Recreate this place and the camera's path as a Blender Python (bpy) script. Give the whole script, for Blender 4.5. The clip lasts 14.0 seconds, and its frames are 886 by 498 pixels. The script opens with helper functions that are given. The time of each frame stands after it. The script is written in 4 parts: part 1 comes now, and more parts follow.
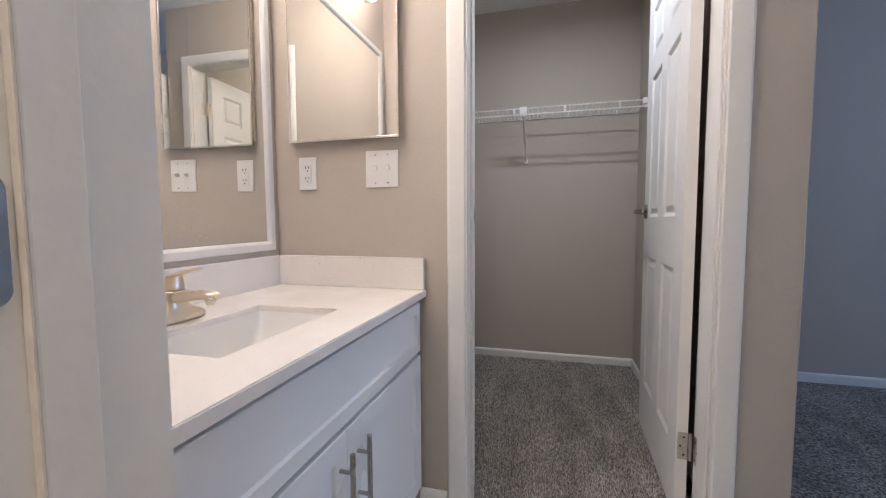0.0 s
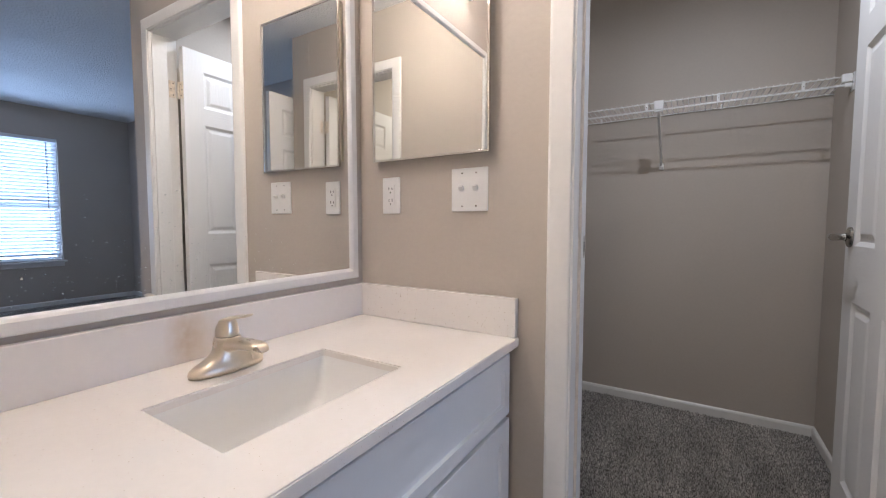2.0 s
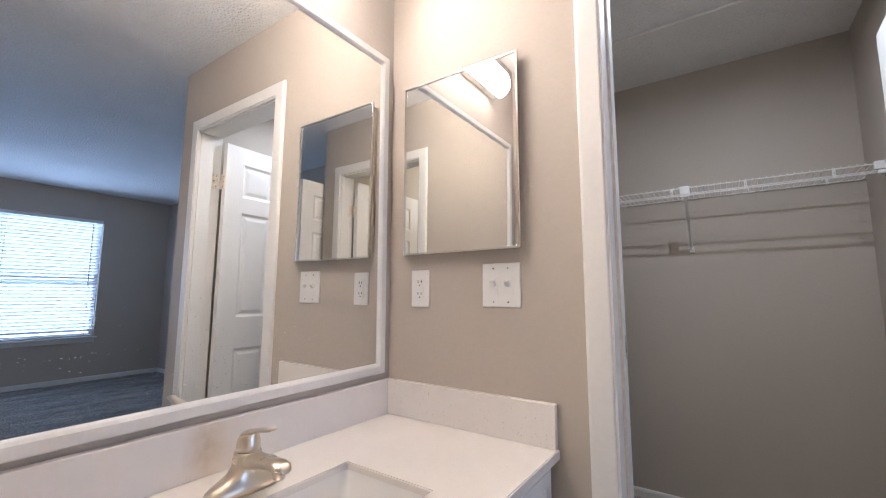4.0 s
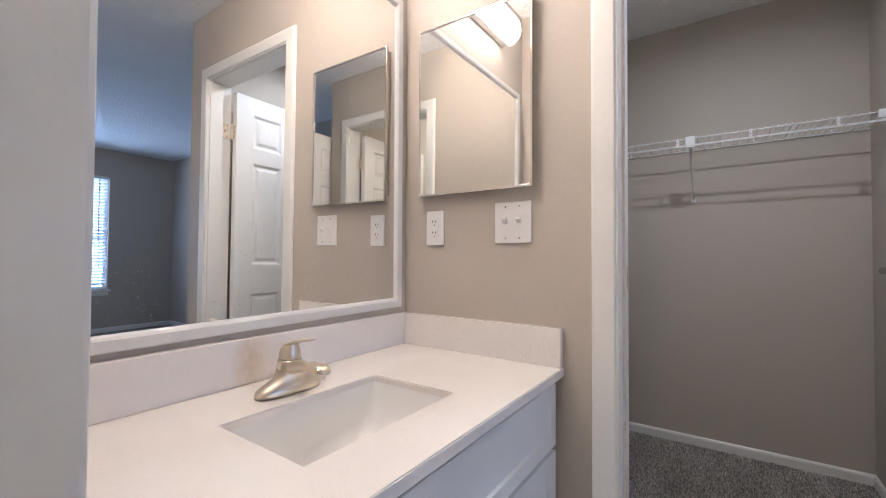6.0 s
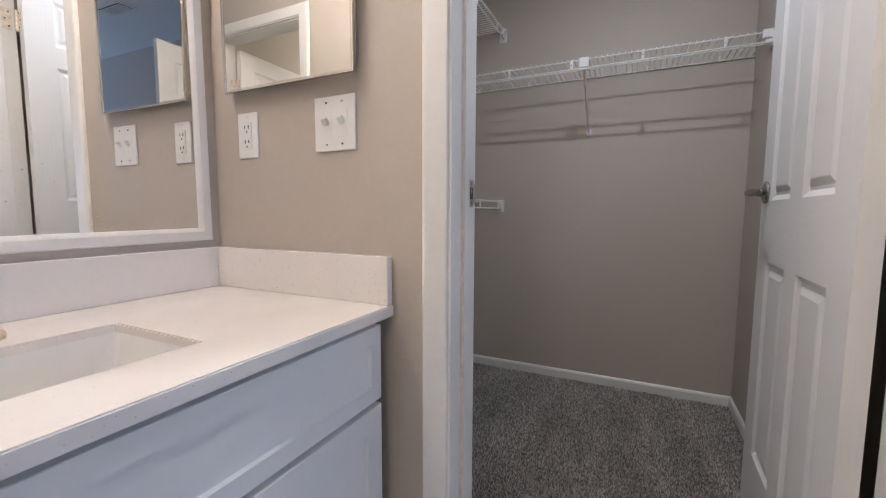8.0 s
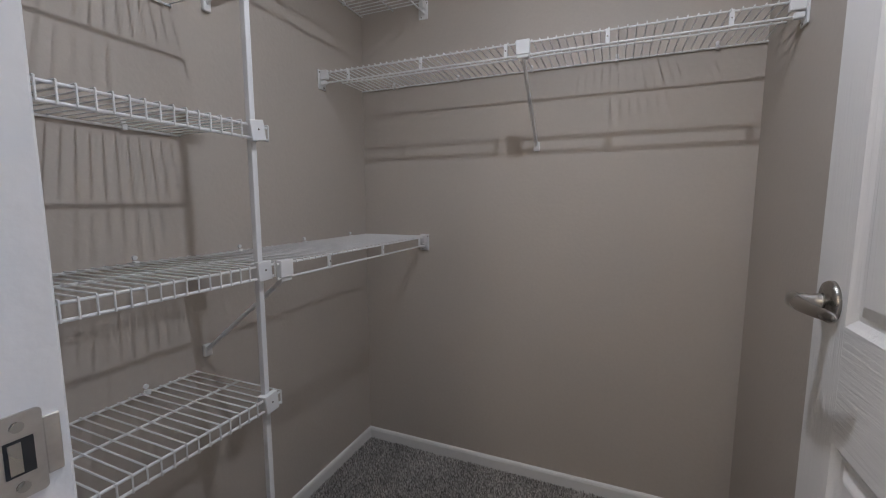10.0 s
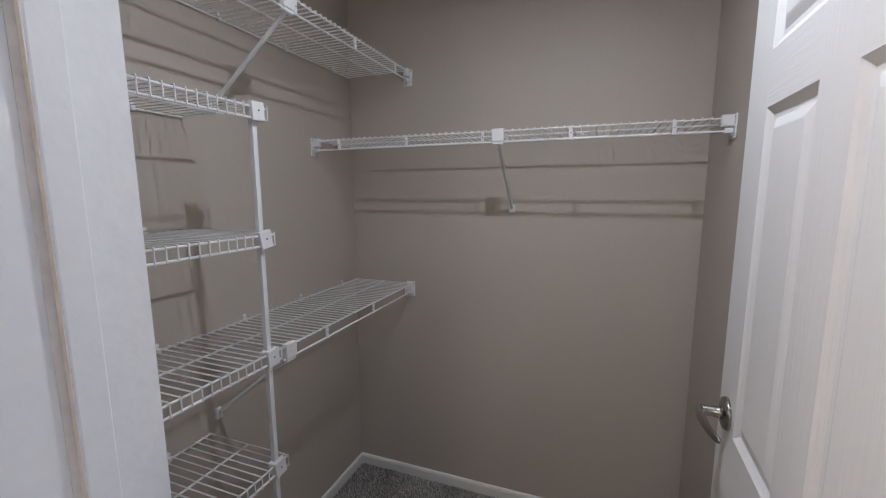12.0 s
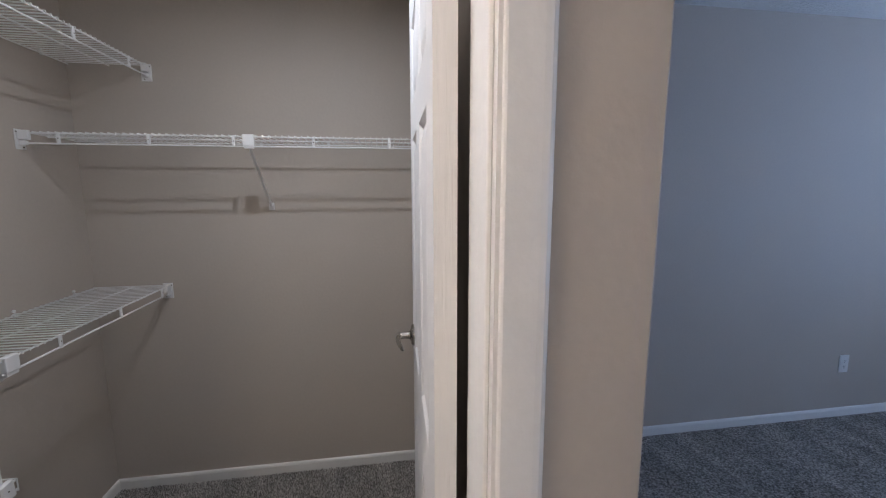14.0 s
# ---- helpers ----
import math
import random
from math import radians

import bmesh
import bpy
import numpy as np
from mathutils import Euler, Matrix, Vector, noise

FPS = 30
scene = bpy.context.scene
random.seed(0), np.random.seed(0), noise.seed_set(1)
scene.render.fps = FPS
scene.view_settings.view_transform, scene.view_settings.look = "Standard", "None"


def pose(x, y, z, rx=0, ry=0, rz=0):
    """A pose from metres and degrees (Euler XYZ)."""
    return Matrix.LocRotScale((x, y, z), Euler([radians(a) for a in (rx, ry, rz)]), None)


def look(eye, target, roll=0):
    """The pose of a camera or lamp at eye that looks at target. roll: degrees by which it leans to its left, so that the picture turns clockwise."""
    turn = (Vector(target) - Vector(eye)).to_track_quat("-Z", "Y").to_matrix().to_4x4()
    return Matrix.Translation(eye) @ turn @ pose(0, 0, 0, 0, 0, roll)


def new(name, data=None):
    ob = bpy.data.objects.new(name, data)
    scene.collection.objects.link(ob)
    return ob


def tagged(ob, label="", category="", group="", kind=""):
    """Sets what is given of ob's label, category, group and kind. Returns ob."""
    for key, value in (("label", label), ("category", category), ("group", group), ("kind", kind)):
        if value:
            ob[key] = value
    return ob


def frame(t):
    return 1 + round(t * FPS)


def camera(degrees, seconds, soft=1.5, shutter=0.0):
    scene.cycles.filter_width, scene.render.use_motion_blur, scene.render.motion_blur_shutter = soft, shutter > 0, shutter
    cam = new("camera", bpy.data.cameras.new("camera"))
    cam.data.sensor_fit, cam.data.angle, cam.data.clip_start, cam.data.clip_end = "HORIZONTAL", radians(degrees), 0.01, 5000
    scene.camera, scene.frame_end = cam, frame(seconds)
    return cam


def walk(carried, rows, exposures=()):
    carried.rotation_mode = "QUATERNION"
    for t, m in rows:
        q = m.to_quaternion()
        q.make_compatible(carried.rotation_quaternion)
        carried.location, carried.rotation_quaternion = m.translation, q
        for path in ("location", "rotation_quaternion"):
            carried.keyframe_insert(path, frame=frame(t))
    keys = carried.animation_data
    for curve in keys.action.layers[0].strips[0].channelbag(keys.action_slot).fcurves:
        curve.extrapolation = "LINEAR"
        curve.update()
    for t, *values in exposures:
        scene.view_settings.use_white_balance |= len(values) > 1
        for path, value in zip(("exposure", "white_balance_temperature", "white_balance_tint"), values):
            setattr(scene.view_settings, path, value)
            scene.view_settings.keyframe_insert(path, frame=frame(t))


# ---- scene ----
cam = camera(95.1, 14.0, soft=1.1)
PATH = [
    (0, (0.023, -0.006, 1.005), (-0.499, 1.919, 0.866), -0.3),
    (0.5, (0.053, 0.119, 1.014), (-0.582, 2.009, 0.849), -0.2),
    (1, (0.041, 0.205, 1.027), (-0.768, 2.025, 0.848), -0.1),
    (1.5, (0.028, 0.253, 1.051), (-0.929, 2.0, 0.872), -0.0),
    (2, (0.013, 0.254, 1.086), (-1.041, 1.95, 0.961), 0.0),
    (2.5, (0.003, 0.266, 1.112), (-1.097, 1.936, 1.109), 0.0),
    (3, (-0.006, 0.27, 1.136), (-1.135, 1.918, 1.238), 0.0),
    (3.2, (-0.008, 0.27, 1.146), (-1.141, 1.913, 1.276), -0.0),
    (4.25, (-0.031, 0.252, 1.156), (-1.166, 1.888, 1.394), 0.1),
    (5.3, (-0.045, 0.215, 1.112), (-1.1909, 1.844, 1.298), 0.1),
    (5.5, (-0.04, 0.197, 1.101), (-1.1879, 1.829, 1.243), 0.2),
    (6, (-0.021, 0.176, 1.077), (-1.1629, 1.817, 1.119), 0.3),
    (6.5, (0.017, 0.192, 1.054), (-1.0777, 1.8658, 1.023), 0.3),
    (7, (0.031, 0.271, 1.022), (-0.9855, 1.9905, 0.926), 0.3),
    (7.5, (0.065, 0.378, 1.002), (-0.8874, 2.1302, 0.846), 0.3),
    (8, (0.096, 0.542, 0.98), (-0.7632, 2.3378, 0.798), 0.2),
    (8.5, (0.105, 0.734, 0.988), (-0.6941, 2.5575, 0.794), 0.2),
    (9, (0.123, 0.931, 1.024), (-0.652, 2.7634, 0.818), 0.1),
    (9.2, (0.136, 1.023, 1.037), (-0.634, 2.8574, 0.83), 0.0),
    (10.25, (0.12, 1.298, 1.275), (-0.647, 3.130, 1.033), -0.1),
    (11.3, (0.105, 1.274, 1.483), (-0.649, 3.106, 1.205), -0.2),
    (11.5, (0.118, 1.247, 1.482), (-0.637, 3.078, 1.207), -0.2),
    (12, (0.176, 1.16, 1.491), (-0.519, 3.015, 1.211), -0.2),
    (12.5, (0.243, 1.059, 1.5), (-0.268, 2.972, 1.219), -0.2),
    (13, (0.292, 0.979, 1.493), (0.052, 2.944, 1.21), -0.2),
    (13.5, (0.323, 0.907, 1.492), (0.367, 2.887, 1.213), -0.2),
    (14, (0.347, 0.862, 1.491), (0.654, 2.818, 1.205), -0.1),
]
walk(cam, [(t, look(eye, target, roll)) for t, eye, target, roll in PATH],
     exposures=[(0.0, 0.29), (1.0, 0.21), (3.2, 0.14), (7.5, 0.20), (9.2, 0.20), (11.5, 0.10), (14.0, 0.15)])

# ---- world, light ----
world = bpy.data.worlds.new("world")
scene.world = world
world.use_nodes = True
wn = world.node_tree
sky = wn.nodes.new("ShaderNodeTexSky")
sky.sky_type, sky.sun_disc = "NISHITA", False
sky.sun_elevation, sky.sun_rotation = radians(40), radians(200)
wn.links.new(sky.outputs[0], wn.nodes["Background"].inputs[0])
wn.nodes["Background"].inputs[1].default_value = 0.12


def lamp(name, kind, m, power, colour, size=0.2, size_y=None):
    data = bpy.data.lights.new(name, kind)
    data.energy, data.color = power, colour
    if kind == "AREA":
        data.size = size
        if size_y:
            data.shape, data.size_y = "RECTANGLE", size_y
    elif kind == "POINT":
        data.shadow_soft_size = size
    ob = new(name, data)
    ob.matrix_world = m
    return ob


# daylight through the bedroom window and through an added unseen one, the closet's ceiling lamp, the bathroom's ceiling
# lamp
lamp("window_daylight", "AREA", look((5.07, 1.645, 1.33), (0, 1.645, 1.33)), 42, (0.39, 0.58, 1.0), 1.05, 1.55)
# fill light: no such window is known, it only brightens bedroom and alcove
lamp("fill_window_daylight", "AREA", look((4.95, 0.20, 1.33), (0, 0.20, 1.33)), 26, (0.39, 0.58, 1.0), 0.95, 1.45)
lamp("closet_lamp", "AREA", look((0.06, 1.89, 2.36), (0.06, 1.8901, 0)), 9.0, (0.85, 0.92, 1.065), 0.046)
lamp("bathroom_lamp", "POINT", pose(0.02, -1.3, 2.2), 22, (1.0, 0.935, 0.865), 0.22)

# ---- materials ----


def material(name, colour, rough=0.5, metal=0.0, vary=0.06, scale=6.0, bump=0.0, bump_scale=80.0, coat=0.0, spec=0.5, detail=6.0, speck=None):
    """A plain surface with variation at two scales and fine relief. speck: (colour, scale, share) of flecks."""
    m = bpy.data.materials.new(name)
    m.use_nodes = True
    nt = m.node_tree
    b = nt.nodes["Principled BSDF"]
    b.inputs["Roughness"].default_value, b.inputs["Metallic"].default_value = rough, metal
    b.inputs["Specular IOR Level"].default_value = spec
    b.inputs["Coat Weight"].default_value = coat
    co = nt.nodes.new("ShaderNodeTexCoord")
    big, fine = nt.nodes.new("ShaderNodeTexNoise"), nt.nodes.new("ShaderNodeTexNoise")
    big.inputs["Scale"].default_value, big.inputs["Detail"].default_value = scale, 3
    fine.inputs["Scale"].default_value, fine.inputs["Detail"].default_value = bump_scale, detail
    for n in (big, fine):
        nt.links.new(co.outputs["Object"], n.inputs["Vector"])
    add = nt.nodes.new("ShaderNodeMath")
    add.operation = "ADD"
    nt.links.new(big.outputs["Fac"], add.inputs[0])
    nt.links.new(fine.outputs["Fac"], add.inputs[1])
    ramp = nt.nodes.new("ShaderNodeMapRange")
    ramp.inputs["From Min"].default_value, ramp.inputs["From Max"].default_value = 0.6, 1.4
    ramp.inputs["To Min"].default_value, ramp.inputs["To Max"].default_value = 1 - vary, 1 + vary
    nt.links.new(add.outputs[0], ramp.inputs["Value"])
    mix = nt.nodes.new("ShaderNodeMix")
    mix.data_type, mix.blend_type = "RGBA", "MULTIPLY"
    mix.inputs[0].default_value = 1
    mix.inputs[6].default_value = (*colour, 1)
    nt.links.new(ramp.outputs[0], mix.inputs[7])
    last = mix.outputs[2]
    if speck:
        vo = nt.nodes.new("ShaderNodeTexVoronoi")
        vo.inputs["Scale"].default_value = speck[1]
        nt.links.new(co.outputs["Object"], vo.inputs["Vector"])
        sep = nt.nodes.new("ShaderNodeSeparateColor")
        nt.links.new(vo.outputs["Color"], sep.inputs[0])
        pick = nt.nodes.new("ShaderNodeMath")
        pick.operation = "GREATER_THAN"
        pick.inputs[1].default_value = 1 - speck[2]
        nt.links.new(sep.outputs[0], pick.inputs[0])
        near = nt.nodes.new("ShaderNodeMath")
        near.operation = "LESS_THAN"
        near.inputs[1].default_value = 0.25
        nt.links.new(vo.outputs["Distance"], near.inputs[0])
        both = nt.nodes.new("ShaderNodeMath")
        both.operation = "MULTIPLY"
        nt.links.new(pick.outputs[0], both.inputs[0])
        nt.links.new(near.outputs[0], both.inputs[1])
        soft = nt.nodes.new("ShaderNodeMath")
        soft.operation = "MULTIPLY"
        nt.links.new(both.outputs[0], soft.inputs[0])
        nt.links.new(sep.outputs[1], soft.inputs[1])
        m2 = nt.nodes.new("ShaderNodeMix")
        m2.data_type = "RGBA"
        nt.links.new(soft.outputs[0], m2.inputs[0])
        nt.links.new(last, m2.inputs[6])
        m2.inputs[7].default_value = (*speck[0], 1)
        last = m2.outputs[2]
    nt.links.new(last, b.inputs["Base Color"])
    rr = nt.nodes.new("ShaderNodeMapRange")
    rr.inputs["To Min"].default_value, rr.inputs["To Max"].default_value = max(0.02, rough - 0.08), min(1, rough + 0.08)
    nt.links.new(big.outputs["Fac"], rr.inputs["Value"])
    nt.links.new(rr.outputs[0], b.inputs["Roughness"])
    if bump:
        bp = nt.nodes.new("ShaderNodeBump")
        bp.inputs["Strength"].default_value, bp.inputs["Distance"].default_value = 1.0, bump
        nt.links.new(fine.outputs["Fac"], bp.inputs["Height"])
        nt.links.new(bp.outputs[0], b.inputs["Normal"])
    return m


PAINT = material("greige_wall_paint", (0.502, 0.444, 0.386), 0.62, vary=0.03, scale=2.5, bump=0.0007, bump_scale=75, detail=4)
TRIM = material("white_trim_paint", (0.80, 0.78, 0.75), 0.35, vary=0.03, scale=5, bump=0.0006, bump_scale=60)
CABW = material("white_cabinet_paint", (0.80, 0.80, 0.80), 0.30, vary=0.015, scale=4)
QUARTZ = material("speckled_white_quartz", (0.85, 0.805, 0.765), 0.22, vary=0.02, scale=8, speck=((0.60, 0.50, 0.42), 280, 0.045))
PORC = material("white_porcelain", (0.90, 0.89, 0.87), 0.20, vary=0.01, scale=3)
NICKEL = material("brushed_nickel", (0.76, 0.67, 0.55), 0.30, 1.0, vary=0.04, scale=20, bump=0.0001, bump_scale=300)
STEEL = material("satin_steel", (0.40, 0.38, 0.35), 0.27, 1.0, vary=0.05, scale=20)
CHROME = material("polished_steel_edge", (0.75, 0.73, 0.70), 0.15, 1.0, vary=0.02)
HINGE = material("worn_painted_brass_hinge", (0.80, 0.71, 0.60), 0.38, 0.25, vary=0.25, scale=60)
GREYHINGE = material("satin_nickel_hinge", (0.52, 0.49, 0.45), 0.33, 0.9, vary=0.15, scale=60)
WIRE = material("white_vinyl_wire", (0.80, 0.79, 0.78), 0.40, vary=0.02)
PLAST = material("white_plastic_plate", (0.80, 0.79, 0.77), 0.30, vary=0.01)
DARK = material("dark_slot", (0.02, 0.02, 0.02), 0.6)
VINYL = material("pale_vinyl_floor", (0.45, 0.42, 0.38), 0.45, vary=0.1, scale=9)
BLIND = material("white_blind_slat", (0.82, 0.83, 0.84), 0.4, vary=0.02)


def plain_mirror():
    m = bpy.data.materials.new("mirror_glass")
    m.use_nodes = True
    b = m.node_tree.nodes["Principled BSDF"]
    b.inputs["Base Color"].default_value = (0.90, 0.91, 0.90, 1)
    b.inputs["Metallic"].default_value, b.inputs["Roughness"].default_value = 1.0, 0.0
    return m


def glowing(name, colour, strength):
    m = bpy.data.materials.new(name)
    m.use_nodes = True
    b = m.node_tree.nodes["Principled BSDF"]
    b.inputs["Base Color"].default_value = (0.8, 0.8, 0.78, 1)
    b.inputs["Emission Color"].default_value = (*colour, 1)
    b.inputs["Emission Strength"].default_value = strength
    return m


def clear_glass():
    m = bpy.data.materials.new("window_glass")
    m.use_nodes = True
    b = m.node_tree.nodes["Principled BSDF"]
    b.inputs["Transmission Weight"].default_value, b.inputs["Roughness"].default_value = 1.0, 0.0
    b.inputs["IOR"].default_value = 1.45
    return m


def flecked_quartz():
    """The backsplash's quartz: rusty flecks and one faint brown patch behind the faucet."""
    m = material("flecked_white_quartz", (0.85, 0.805, 0.765), 0.22, vary=0.02, scale=8, speck=((0.43, 0.32, 0.23), 250, 0.13))
    nt = m.node_tree
    b = nt.nodes["Principled BSDF"]
    base = b.inputs["Base Color"].links[0].from_socket
    co, mp, ball = nt.nodes.new("ShaderNodeTexCoord"), nt.nodes.new("ShaderNodeMapping"), nt.nodes.new("ShaderNodeTexGradient")
    ball.gradient_type = "SPHERICAL"
    mp.vector_type = "TEXTURE"
    mp.inputs["Location"].default_value, mp.inputs["Scale"].default_value = (-0.96, 0.715, 0.83), (0.2, 0.05, 0.085)
    nt.links.new(co.outputs["Object"], mp.inputs["Vector"])
    nt.links.new(mp.outputs[0], ball.inputs["Vector"])
    noise, mul, mix = nt.nodes.new("ShaderNodeTexNoise"), nt.nodes.new("ShaderNodeMath"), nt.nodes.new("ShaderNodeMix")
    noise.inputs["Scale"].default_value, noise.inputs["Detail"].default_value = 45, 5
    nt.links.new(co.outputs["Object"], noise.inputs["Vector"])
    mul.operation = "MULTIPLY"
    nt.links.new(ball.outputs["Fac"], mul.inputs[0])
    nt.links.new(noise.outputs["Fac"], mul.inputs[1])
    mix.data_type = "RGBA"
    nt.links.new(mul.outputs[0], mix.inputs[0])
    nt.links.new(base, mix.inputs[6])
    mix.inputs[7].default_value = (0.55, 0.38, 0.22, 1)
    nt.links.new(mix.outputs[2], b.inputs["Base Color"])
    return m


def popcorn():
    """Sprayed ceiling: rounded crumbs about a centimetre apart, some merged into lumps."""
    m = material("popcorn_ceiling", (0.82, 0.81, 0.79), 0.9, vary=0.05, scale=3, spec=0.2)
    nt = m.node_tree
    b, co = nt.nodes["Principled BSDF"], nt.nodes.new("ShaderNodeTexCoord")
    crumbs, lumps, bend = nt.nodes.new("ShaderNodeTexVoronoi"), nt.nodes.new("ShaderNodeTexNoise"), nt.nodes.new("ShaderNodeVectorMath")
    crumbs.feature = "SMOOTH_F1"
    crumbs.inputs["Scale"].default_value, crumbs.inputs["Smoothness"].default_value = 78, 0.35
    lumps.inputs["Scale"].default_value, lumps.inputs["Detail"].default_value = 42, 3
    bend.operation = "MULTIPLY_ADD"
    bend.inputs[1].default_value = (0.02, 0.02, 0.02)
    nt.links.new(co.outputs["Object"], lumps.inputs["Vector"])
    nt.links.new(lumps.outputs["Color"], bend.inputs[0])
    nt.links.new(co.outputs["Object"], bend.inputs[2])
    nt.links.new(bend.outputs[0], crumbs.inputs["Vector"])
    mul = nt.nodes.new("ShaderNodeMath")
    mul.operation = "MULTIPLY_ADD"
    mul.inputs[1].default_value = -1.3
    nt.links.new(crumbs.outputs["Distance"], mul.inputs[0])
    nt.links.new(lumps.outputs["Fac"], mul.inputs[2])
    bp = nt.nodes.new("ShaderNodeBump")
    bp.inputs["Strength"].default_value, bp.inputs["Distance"].default_value = 1.0, 0.0045
    nt.links.new(mul.outputs[0], bp.inputs["Height"])
    nt.links.new(bp.outputs[0], b.inputs["Normal"])
    return m


CEIL = popcorn()
MIRROR, GLASS = plain_mirror(), clear_glass()
SPLASH = flecked_quartz()
LAMP = glowing("lit_white_diffuser", (1.0, 0.895, 0.845), 44.5)
LAMPEND = glowing("lit_white_end_cap", (1.0, 0.895, 0.845), 9.0)


def carpet(name, tufts):
    """Cut pile in mixed taupe yarns: by cell on a flat sheet, by tuft where the tufts are built."""
    m = bpy.data.materials.new(name)
    m.use_nodes = True
    nt = m.node_tree
    b = nt.nodes["Principled BSDF"]
    b.inputs["Roughness"].default_value, b.inputs["Specular IOR Level"].default_value = 1.0, 0.05
    co, mid = nt.nodes.new("ShaderNodeTexCoord"), nt.nodes.new("ShaderNodeTexNoise")
    mid.inputs["Scale"].default_value, mid.inputs["Detail"].default_value = 4, 4
    brush = nt.nodes.new("ShaderNodeMapping")          # long strokes left by a vacuum cleaner
    brush.inputs["Rotation"].default_value, brush.inputs["Scale"].default_value = (0, 0, radians(24)), (1.7, 0.55, 1)
    nt.links.new(co.outputs["Object"], brush.inputs["Vector"])
    nt.links.new(brush.outputs[0], mid.inputs["Vector"])
    ramp = nt.nodes.new("ShaderNodeValToRGB")
    ramp.color_ramp.elements[0].position, ramp.color_ramp.elements[0].color = 0.0, (0.15, 0.138, 0.128, 1)
    ramp.color_ramp.elements[1].position, ramp.color_ramp.elements[1].color = 1.0, (0.76, 0.72, 0.68, 1)
    e = ramp.color_ramp.elements.new(0.55)
    e.color = (0.44, 0.41, 0.382, 1)
    if tufts:
        geo = nt.nodes.new("ShaderNodeNewGeometry")
        nt.links.new(geo.outputs["Random Per Island"], ramp.inputs[0])
    else:
        vo = nt.nodes.new("ShaderNodeTexVoronoi")
        vo.inputs["Scale"].default_value = 165
        nt.links.new(co.outputs["Object"], vo.inputs["Vector"])
        sep = nt.nodes.new("ShaderNodeSeparateColor")
        nt.links.new(vo.outputs["Color"], sep.inputs[0])
        nt.links.new(sep.outputs[0], ramp.inputs[0])
        bp = nt.nodes.new("ShaderNodeBump")
        bp.invert = True
        bp.inputs["Distance"].default_value = 0.012
        nt.links.new(vo.outputs["Distance"], bp.inputs["Height"])
        nt.links.new(bp.outputs[0], b.inputs["Normal"])
    tone = nt.nodes.new("ShaderNodeMapRange")
    tone.inputs["From Min"].default_value, tone.inputs["From Max"].default_value = 0.35, 0.65
    tone.inputs["To Min"].default_value, tone.inputs["To Max"].default_value = 0.80, 1.22
    nt.links.new(mid.outputs["Fac"], tone.inputs["Value"])
    mix = nt.nodes.new("ShaderNodeMix")
    mix.data_type, mix.blend_type = "RGBA", "MULTIPLY"
    mix.inputs[0].default_value = 1
    nt.links.new(ramp.outputs[0], mix.inputs[6])
    nt.links.new(tone.outputs[0], mix.inputs[7])
    nt.links.new(mix.outputs[2], b.inputs["Base Color"])
    return m


CARPET, PILE = carpet("taupe_grey_carpet", False), carpet("taupe_grey_carpet_pile", True)


def grained(name, stretch):
    """White moulded door skin with pressed wood grain that runs along one axis."""
    m = bpy.data.materials.new(name)
    m.use_nodes = True
    nt = m.node_tree
    b = nt.nodes["Principled BSDF"]
    b.inputs["Base Color"].default_value = (0.80, 0.785, 0.765, 1)
    co, mp = nt.nodes.new("ShaderNodeTexCoord"), nt.nodes.new("ShaderNodeMapping")
    mp.inputs["Scale"].default_value = stretch
    nt.links.new(co.outputs["Object"], mp.inputs["Vector"])
    n = nt.nodes.new("ShaderNodeTexNoise")
    n.inputs["Scale"].default_value, n.inputs["Detail"].default_value, n.inputs["Distortion"].default_value = 1.0, 4, 0.6
    nt.links.new(mp.outputs[0], n.inputs["Vector"])
    bp = nt.nodes.new("ShaderNodeBump")
    bp.inputs["Distance"].default_value = 0.0008
    nt.links.new(n.outputs["Fac"], bp.inputs["Height"])
    nt.links.new(bp.outputs[0], b.inputs["Normal"])
    rr = nt.nodes.new("ShaderNodeMapRange")
    rr.inputs["To Min"].default_value, rr.inputs["To Max"].default_value = 0.36, 0.52
    nt.links.new(n.outputs["Fac"], rr.inputs["Value"])
    nt.links.new(rr.outputs[0], b.inputs["Roughness"])
    return m


GRAIN_UP, GRAIN_ACROSS = grained("door_paint_grain_upright", (140, 140, 9)), grained("door_paint_grain_across", (9, 140, 140))

# ---- builders ----


def box(bm, x0, x1, y0, y1, z0, z1, bevel=0.0, segments=2):
    r = bmesh.ops.create_cube(bm, size=1, matrix=Matrix.Translation(((x0 + x1) / 2, (y0 + y1) / 2, (z0 + z1) / 2)) @ Matrix.Diagonal((x1 - x0, y1 - y0, z1 - z0, 1)))
    if bevel:
        edges = {e for v in r["verts"] for e in v.link_edges}
        bmesh.ops.bevel(bm, geom=list(edges), offset=bevel, segments=segments, affect="EDGES", profile=0.5)
    return bm


def boxed(*args, **kw):
    return box(bmesh.new(), *args, **kw)


def rod(bm, a, b, r, n=6):
    """A round rod from a to b."""
    a, b = Vector(a), Vector(b)
    q = (b - a).to_track_quat("Z", "Y").to_matrix().to_4x4()
    bmesh.ops.create_cone(bm, cap_ends=True, segments=n, radius1=r, radius2=r, depth=(b - a).length, matrix=Matrix.Translation((a + b) / 2) @ q)
    return bm


